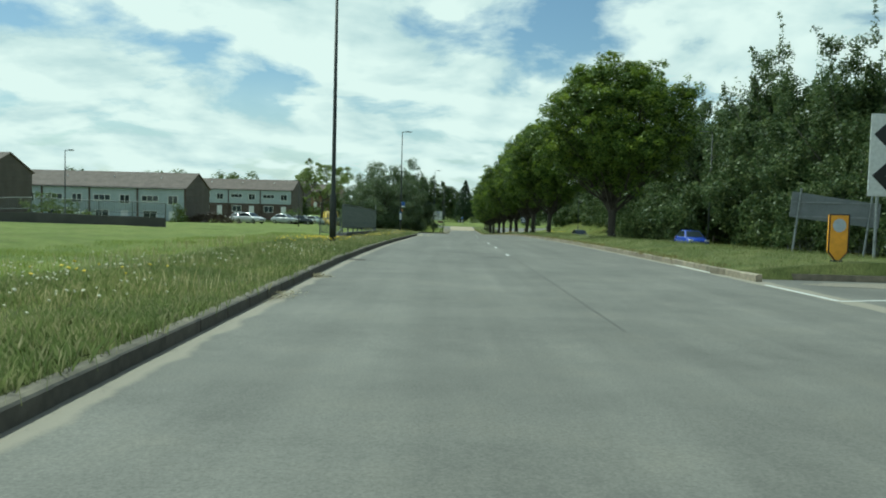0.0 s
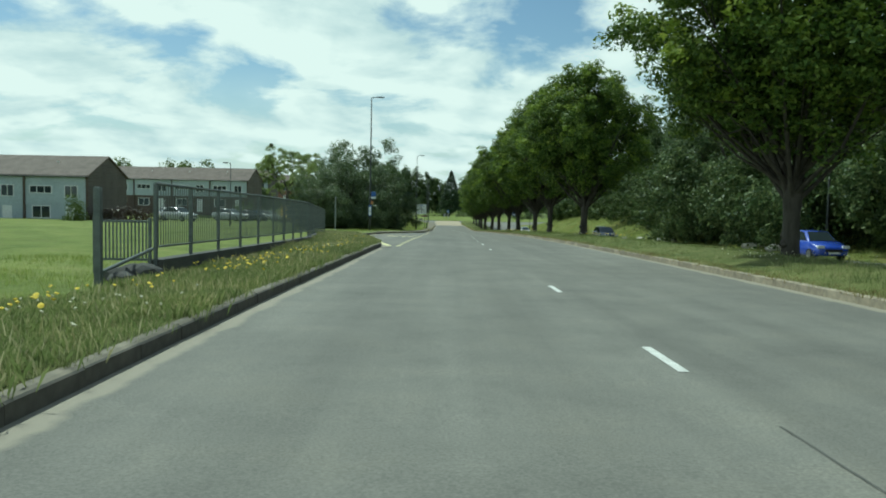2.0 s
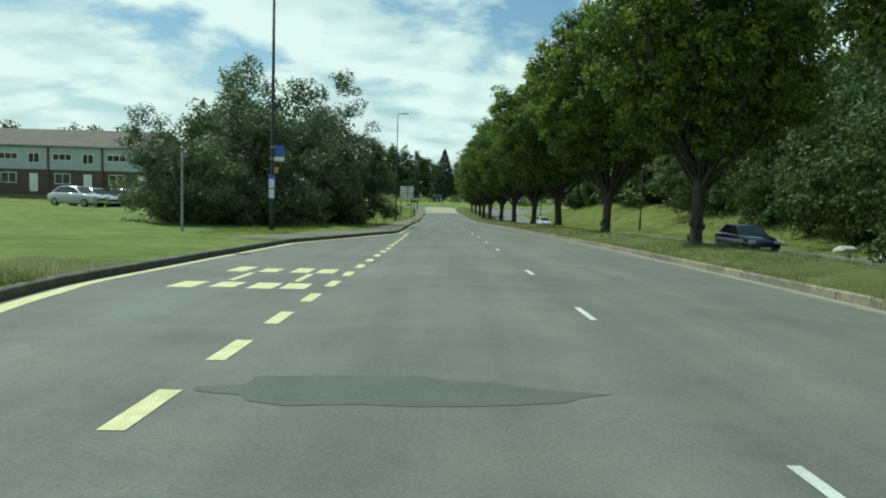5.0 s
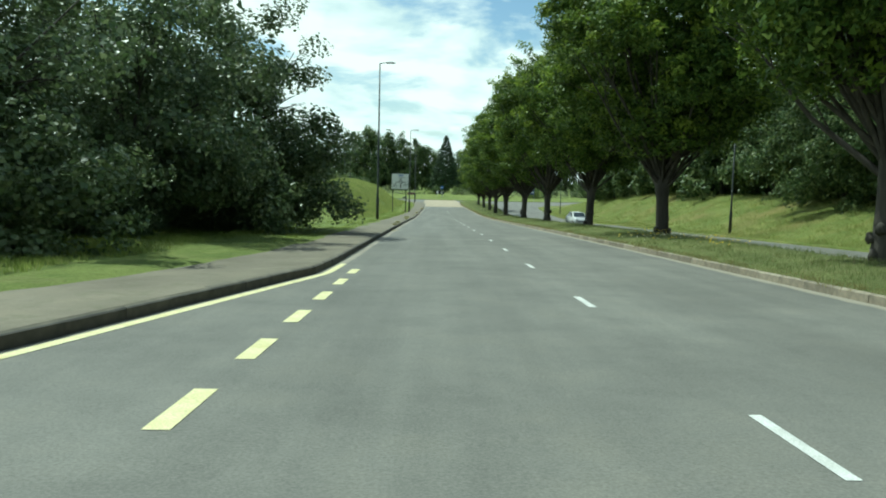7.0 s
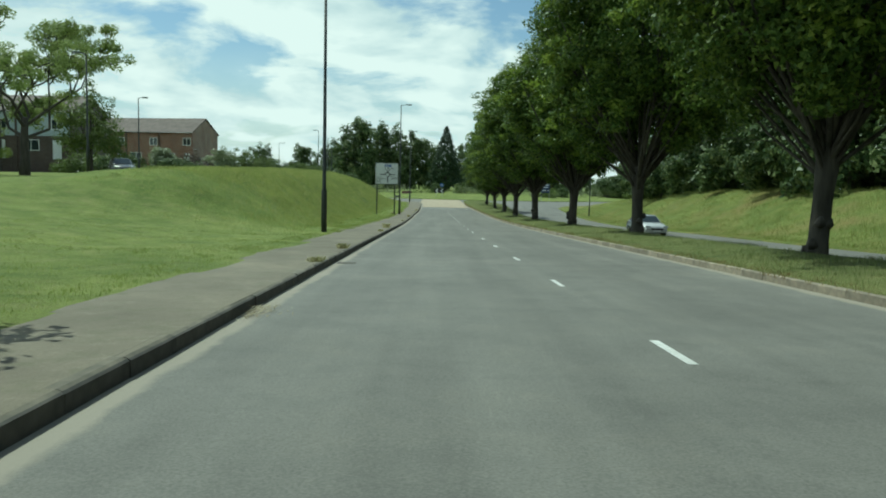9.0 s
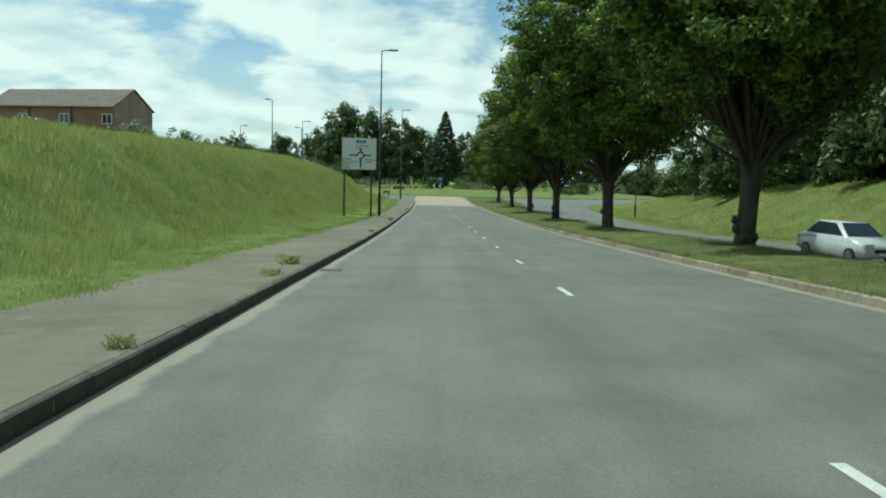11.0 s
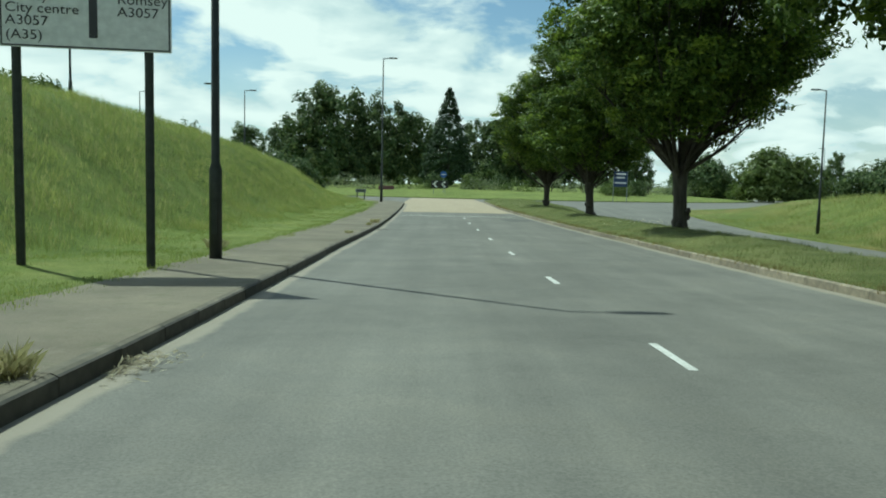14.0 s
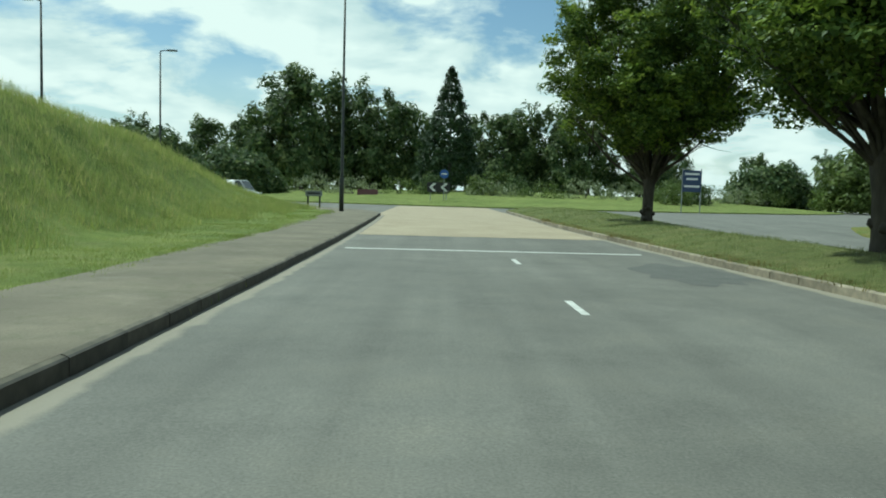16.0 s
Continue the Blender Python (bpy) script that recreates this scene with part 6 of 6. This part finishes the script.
def grass_stuff(name, seed, count, s_of, y0, y1, height, material, label, width=0.006, per=7, lean=0.5, fade=None, spread=0.07, bent=False):
    rng, pl, hs = scatter(seed, count, s_of, y0, y1, height)
    if fade:
        keep = []
        for p, h in zip(pl, hs):
            k = float(smooth((p[1] - fade - 0.7 * abs(p[0] - float(AX(p[1])) + 8.5)) / 14.0))
            if rng.uniform() < k + 0.12:
                keep.append((p, h * (0.25 + 0.75 * k)))
        pl, hs = zip(*keep)
    vs, fs = blades(rng, pl, hs, lean, width, per, spread, bent)
    ob = mesh_object(name, vs, fs, material)
    tagged(ob, label, "grass", kind="stuff")


def left_verge(y):
    k = float(K_LEFT(y))
    return k - 2.7 - 0.3 * math.sin(y * 0.3), k - 0.1


grass_stuff("long_grass", 1, 17000, left_verge, 3, 70, 0.12, BLADE_DRY, "uncut seeding grass along the kerb", 0.0022, 11, 0.7, bent=True)
SEED = leaf_mat("pale_seed_stems", (0.3, 0.29, 0.14), (0.42, 0.4, 0.22), (0.55, 0.5, 0.33), 0.5, 0.05)
grass_stuff("seed_stems", 12, 3600, lambda y: (left_verge(y)[0] - (2.0 if y < 32 else 0.0), left_verge(y)[1]), 3, 72, 0.2, SEED, "fine pale seeding stems standing in the verge", 0.0011, 3, 0.35, bent=True)
grass_stuff("long_grass", 2, 4500, lambda y: (-9.0, -4.0), 3, 40, 0.10, BLADE, "longer tufts at the edge of the lawn", 0.005, 7)
grass_stuff("long_grass", 3, 9000, lambda y: (float(K_RIGHT(y)) + 0.15, float(O_NEAR(y)) - 0.1), 16, 130, 0.12, BLADE_DRY, "uncut seeding grass on the central verge", 0.006, 7)
grass_stuff("long_grass", 4, 7000, lambda y: (float(K_RIGHT(y)) + 0.15, float(O_NEAR(y)) - 0.1), 130, 262, 0.09, BLADE_DRY, "short rough grass on the central verge", 0.006, 7)
grass_stuff("bank_grass", 5, 30000, lambda y: (float(L_CREST(y)) - 1.5, float(L_FOOT(y)) - 0.2 + 0.35 * math.sin(y * 0.8)), 142, 256, 0.25, BLADE_BANK, "tall seeding grass covering the roadside bank", 0.007, 8, 0.7, 139.0, 0.22)
grass_stuff("long_grass", 6, 15000, lambda y: (float(O_FAR(y)) + 0.3, float(O_FAR(y)) + 11), 60, 240, 0.28, BLADE_BANK, "tall grass on the far bank", 0.009, 7, 0.7, None, 0.3)
grass_stuff("lawn_grass", 7, 17000, lambda y: (float(L_FOOT(y)) - (8.0 if y < 145 else 1.0), -4.2), 104, 255, 0.05, BLADE, "short mown grass tufts beside the footpath", 0.006, 6)
grass_stuff("weeds", 8, 1100, lambda y: (float(K_LEFT(y)) - 0.3, float(K_LEFT(y)) - 0.13), 100, 250, 0.05, BLADE_DRY, "weeds growing along the back of the kerb", 0.006, 6, 1.0)
grass_stuff("weeds", 9, 2600, lambda y: (-4.5, -3.7), 104, 245, 0.06, BLADE, "ragged grass creeping over the footpath edge", 0.006, 7, 0.8)
STRAW = leaf_mat("dry_kerb_weeds", (0.2, 0.15, 0.075), (0.3, 0.24, 0.12), (0.3, 0.28, 0.1), 0.4, 0.08)
grass_stuff("weeds", 11, 3000, lambda y: (float(K_RIGHT(y)) + 0.02, float(K_RIGHT(y)) + 0.3), 17, 250, 0.07, STRAW, "dry brown weeds overgrowing the kerb of the central verge", 0.006, 7, 1.0)
grass_stuff("long_grass", 10, 4000, lambda y: (-8.5, -5.6), 86, 122, 0.13, BLADE, "rough grass under the sycamores", 0.006, 7)


def flowers(name, seed, clusters, label, material, h=0.3, spread=0.9, r=0.022):
    rng = np.random.default_rng(seed)
    vs, fs = [], []
    for s, y, n in clusters:
        for _ in range(n):
            p = at(s + rng.normal(0, spread), y + rng.normal(0, spread * 1.6), rng.uniform(0.7, 1.1) * h)
            if p.x - float(AX(p.y)) > float(K_LEFT(p.y)) - 0.15 and s < 0:
                continue
            k = len(vs)
            m = 7
            tilt = rng.normal(0, 0.25, 2)
            rr = r * rng.uniform(0.7, 1.3)
            for j in range(m):
                a = j * math.tau / m
                dx, dy = rr * math.cos(a), rr * math.sin(a)
                vs.append((p.x + dx, p.y + dy, p.z + dx * tilt[0] + dy * tilt[1]))
            vs.append((p.x, p.y, p.z + 0.012))
            vs.append((p.x, p.y, p.z - 0.02))
            for j in range(m):
                fs.append((k + j, k + (j + 1) % m, k + m))
                fs.append((k + (j + 1) % m, k + j, k + m + 1))
    ob = mesh_object(name, vs, fs, material)
    tagged(ob, label, "flowers", kind="stuff")


flowers("dandelions", 1, ((-4.3, 29.8, 44), (-4.9, 30.4, 36), (-5.3, 29.6, 30), (-4.6, 27.4, 40), (-3.5, 25.0, 30), (-4.6, 24.0, 20), (-3.4, 35.5, 20), (-3.7, 38, 36), (-3.2, 41, 22), (-3.4, 44.5, 20), (-3.1, 48, 12), (-4.6, 10, 12), (-3.2, 53, 8), (-4.4, 33.0, 10), (7.3, 105, 16), (7.6, 108, 22), (7.4, 111.5, 18), (8.2, 114, 14), (7.5, 92, 10), (7.9, 64, 16), (8.4, 60, 14)), "yellow dandelions in the verge grass", DANDELION, 0.2, 0.42, 0.026)
flowers("daisies", 2, ((-4.2, 8.0, 60), (-5.2, 10, 60), (-4.5, 13, 40), (-3.4, 18, 40), (-3.4, 30, 40), (-3.2, 45, 30), (7.2, 90, 50), (7.4, 110, 60), (8.0, 66, 30), (7.5, 176, 40), (7.6, 210, 40), (8, 40, 40)), "small white daisies in the verge grass", DAISY, 0.17, 0.7, 0.017)

# ------------------------------------------------------------ kerbs: stone by stone


def kerb_run(name, edge, y0, y1, inward, label, stone, top):
    """Kerbstones along an edge; inward: +1 where the road lies on the +x side of it."""
    t = tagged(new(name), label, "kerb", kind="structure")
    w, hgt, L = 0.125, 0.140, 0.915
    shapes = []
    rng = np.random.default_rng(len(name) + int(y1))
    for v in range(3):
        bm = bmesh.new()
        prof = [(0, -0.2), (0, 0.112 + 0.003 * v), (-0.018 * inward, hgt - 0.012), (-0.05 * inward, hgt), (-w * inward, hgt), (-w * inward, -0.2)]
        a = [bm.verts.new((x, -L / 2 + 0.002, z)) for x, z in prof]
        b = [bm.verts.new((x, L / 2 - 0.002, z)) for x, z in prof]
        for k in range(len(prof)):
            bm.faces.new((a[k], a[(k + 1) % len(prof)], b[(k + 1) % len(prof)], b[k]))
        bm.faces.new(a[::-1])
        bm.faces.new(b)
        bmesh.ops.recalc_face_normals(bm, faces=bm.faces)
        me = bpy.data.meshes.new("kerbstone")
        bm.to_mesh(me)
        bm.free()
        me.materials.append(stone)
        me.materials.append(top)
        # upward faces take the top material; the left kerb's sides get painted-in shade
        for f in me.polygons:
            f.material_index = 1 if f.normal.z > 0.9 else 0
        shapes.append(me)
    y = y0
    i = 0
    while y < y1:
        s = float(edge(y))
        x = float(AX(y)) + s
        # step along the edge by one stone's length
        y2 = y + 0.05
        while True:
            x2 = float(AX(y2)) + float(edge(y2))
            if math.hypot(x2 - x, y2 - y) >= L or y2 > y + 1:
                break
            y2 += 0.02
        low = float(DROP(y)) if edge is O_NEAR else 0.0
        mid = Vector(((x + x2) / 2, (y + y2) / 2, (float(RZ(y)) + float(RZ(y2))) / 2 - low))
        d = Vector((x2 - x, y2 - y, float(RZ(y2)) - float(RZ(y))))
        ob = new("kerbstone", shapes[i % 3])
        ob.parent = t
        yaw = math.atan2(-d.x, d.y)
        ob.matrix_basis = Matrix.Translation(mid + Vector((rng.normal(0, 0.003), 0, rng.normal(0, 0.002)))) @ Euler((math.atan2(d.z, math.hypot(d.x, d.y)), 0, yaw + rng.normal(0, 0.004))).to_matrix().to_4x4() @ Matrix.Diagonal((1, max(0.3, d.length / L), 1, 1))
        y = y2
        i += 1
    return t


def kerb_stone_mat(name, lo, mid, hi):
    m, nt, b = mat_base(name, 0.9)
    oi = nt.nodes.new("ShaderNodeObjectInfo")
    col = ramp(nt, oi.outputs["Random"], ((0.0, lo), (0.6, mid), (1.0, hi)))
    n = noise_tex(nt, 6, 5)
    col = mixc(nt, 1.0, col, ramp(nt, n, ((0.3, (0.6, 0.6, 0.58)), (0.7, (1.15, 1.12, 1.05)))), "MULTIPLY")
    f = noise_tex(nt, 70, 3)
    nt.links.new(col, b.inputs["Base Color"])
    bump(nt, b, f, 0.4, 0.005)
    return m


# left kerb: the shade on the road face is put into this dark colour
KERB_FACE_SHADE = kerb_stone_mat("shaded_kerbstone_face", (0.072, 0.069, 0.062), (0.084, 0.08, 0.07), (0.1, 0.094, 0.082))
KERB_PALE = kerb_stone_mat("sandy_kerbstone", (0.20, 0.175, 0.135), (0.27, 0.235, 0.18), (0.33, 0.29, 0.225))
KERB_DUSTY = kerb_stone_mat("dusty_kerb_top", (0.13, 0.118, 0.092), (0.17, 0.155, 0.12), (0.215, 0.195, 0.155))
kerb_run("kerb_left", K_LEFT, -2, 258, 1, "weathered concrete kerb along the near side of the road, its face coloured dark for shade", KERB_FACE_SHADE, KERB_DUSTY)
kerb_run("kerb_right", K_RIGHT, 15, 262, -1, "pale worn concrete kerb along the central verge", KERB_PALE, KERB_PALE)
kerb_run("kerb_far", O_NEAR, 25, 255, 1, "concrete kerb on the far side of the central verge", KERB_PALE, KERB_PALE)

# ------------------------------------------------------------ covers, patches and grit on the road


GRATE_IRON = mottled("rusty_grate_iron", (0.07, 0.062, 0.05), (0.115, 0.1, 0.08), 8, 50, 0.8, 0.2)


def grate(s, y):
    t = thing("drain_grate", on_road(s, y), "dark cast iron drain grate in the gutter", "drain")
    t.scale = (0.8, 0.72, 1)
    part("frame", box_bm(-0.24, 0.24, -0.24, 0.24, -0.02, 0.006, 0.003), GRATE_IRON, t)
    for k in range(6):
        x = -0.19 + k * 0.076
        part("rib", box_bm(x - 0.014, x + 0.014, -0.21, 0.21, 0.006, 0.012), GRATE_IRON, t)


for y in (18.8, 50.3, 78.0, 129.0, 154.4, 180.0, 210.4):
    grate(float(K_LEFT(y)) + 0.27, y)


def blot(s, y, w, l, seed, name, material, label, lift=0.003):
    rng = np.random.default_rng(seed)
    n = 22
    pts = []
    for k in range(n):
        a = k * math.tau / n
        r = 1 + rng.normal(0, 0.13)
        pts.append(tuple(on_road(s + w * r * math.cos(a), y + l * r * math.sin(a), lift)))
    ob = mesh_object(name, pts, [tuple(range(n))], material)
    tagged(ob, label, "road", kind="structure")


PATCH = mottled("patched_asphalt", (0.10, 0.10, 0.092), (0.13, 0.13, 0.118), 2.0, 60, 0.9)
for i, (s, y, w, l) in enumerate(((0.4, 24.0, 0.35, 0.25), (0.1, 62.0, 1.6, 0.5), (-0.3, 64.5, 1.2, 0.4), (4.2, 222, 0.9, 1.6))):
    blot(s, y, w, l, 200 + i, "asphalt_patch", PATCH, "slightly darker patched asphalt in the lane")
GRIT = mottled("kerb_grit", (0.21, 0.19, 0.15), (0.30, 0.27, 0.215), 8, 90, 0.95, 0, 0.8, 0.01)

def kerb_nose():
    """The rounded end of the central verge at the junction mouth."""
    t = tagged(new("kerb_nose"), "worn kerb round the end of the central verge", "kerb", kind="structure")
    pts = [(5.95, 17.2), (6.15, 16.3), (6.6, 15.85)] + [(7.5 + 0.9 * k, 15.65) for k in range(6)] + [(12.6, 15.9), (12.95, 16.6)]
    for (s0, y0), (s1, y1) in zip(pts, pts[1:]):
        a, b = on_road(s0, y0), on_road(s1, y1)
        d = (b - a)
        n = Vector((-d.y, d.x, 0)).normalized() * 0.13
        bm = bmesh.new()
        vs = [bm.verts.new(p + Vector((0, 0, z))) for z in (-0.2, 0.128) for p in (a, b, b + n, a + n)]
        for f in ((3, 2, 1, 0), (4, 5, 6, 7), (0, 1, 5, 4), (1, 2, 6, 5), (2, 3, 7, 6), (3, 0, 4, 7)):
            bm.faces.new([vs[i] for i in f])
        part("kerbstone", bm, KERB_PALE, t)


kerb_nose()
for i, (s, y, w, l) in enumerate(((8.6, 14.6, 1.8, 0.6), (11.0, 14.9, 1.5, 0.5))):
    blot(s, y, w, l, 250 + i, "gutter_grit", GRIT, "pale grit swept into the junction corner", 0.005)


# ------------------------------------------------------------ weeds on the footpath


def weed(s, y, r, h, n, seed):
    rng = np.random.default_rng(seed)
    foot = Vector((float(AX(y)) + s, y, float(RZ(y)) + 0.15))
    places = [(foot.x + rng.normal(0, r * 0.5), foot.y + rng.normal(0, r), foot.z) for _ in range(n * 5)]
    vs, fs = blades(rng, places, [h * rng.uniform(0.3, 1.2) for _ in places], 1.3, 0.0022, 10, 0.04, True)
    tagged(mesh_object("weed", vs, fs, SEED), "tuft of dry weeds growing in the footpath by the kerb", "weed", "footpath weeds", kind="stuff")


for i, (s, y, r, h, n) in enumerate(((-2.75, 154.0, 0.14, 0.16, 9), (-2.6, 151.8, 0.1, 0.1, 6), (-2.75, 186.0, 0.06, 0.18, 5), (-2.75, 213.2, 0.08, 0.17, 7), (-2.8, 210.9, 0.05, 0.12, 4), (-2.6, 170.0, 0.08, 0.08, 5),
                                     (-2.5, 132.0, 0.06, 0.14, 5), (-2.45, 127.4, 0.1, 0.09, 6), (-2.5, 146.0, 0.06, 0.09, 5), (-2.9, 205.0, 0.08, 0.08, 5), (-4.9, 198.0, 0.15, 0.2, 10))):
    weed(s + 0.3, y, r * 0.8, h * 0.8, n, 300 + i)


# ------------------------------------------------------------ litter in the gutter


def litter_heap(y, length, seed):
    """Dead stalks and leaves washed into the gutter."""
    rng = np.random.default_rng(seed)
    vs, fs = [], []
    for _ in range(280):
        yy = y + rng.normal(0, length)
        s = float(K_LEFT(yy)) + 0.03 + abs(rng.normal(0, 0.14))
        p = on_road(s, yy, rng.uniform(0.005, 0.07) * max(0.1, 1 - abs(yy - y) / (2.2 * length)))
        a = rng.uniform(0, math.tau)
        d = Vector((math.cos(a), math.sin(a), rng.normal(0, 0.25))) * rng.uniform(0.012, 0.06)
        w = Vector((-math.sin(a), math.cos(a), rng.normal(0, 0.3))) * rng.uniform(0.003, 0.01)
        k = len(vs)
        vs += [tuple(p - d - w), tuple(p + d), tuple(p - d * 0.2 + w)]
        fs.append((k, k + 1, k + 2))
    tagged(mesh_object("gutter_litter", vs, fs, STRAW_PALE), "heap of dry pale stalks and leaves washed into the gutter", "litter", "gutter litter", kind="stuff")


STRAW_PALE = leaf_mat("bleached_stalks", (0.3, 0.25, 0.16), (0.45, 0.4, 0.28), (0.6, 0.56, 0.44), 0.3, 0.1)
for i, (y, length) in enumerate(((10.4, 0.35), (13.6, 0.1), (121.5, 0.3), (187.0, 0.25))):
    litter_heap(y, length, 400 + i)
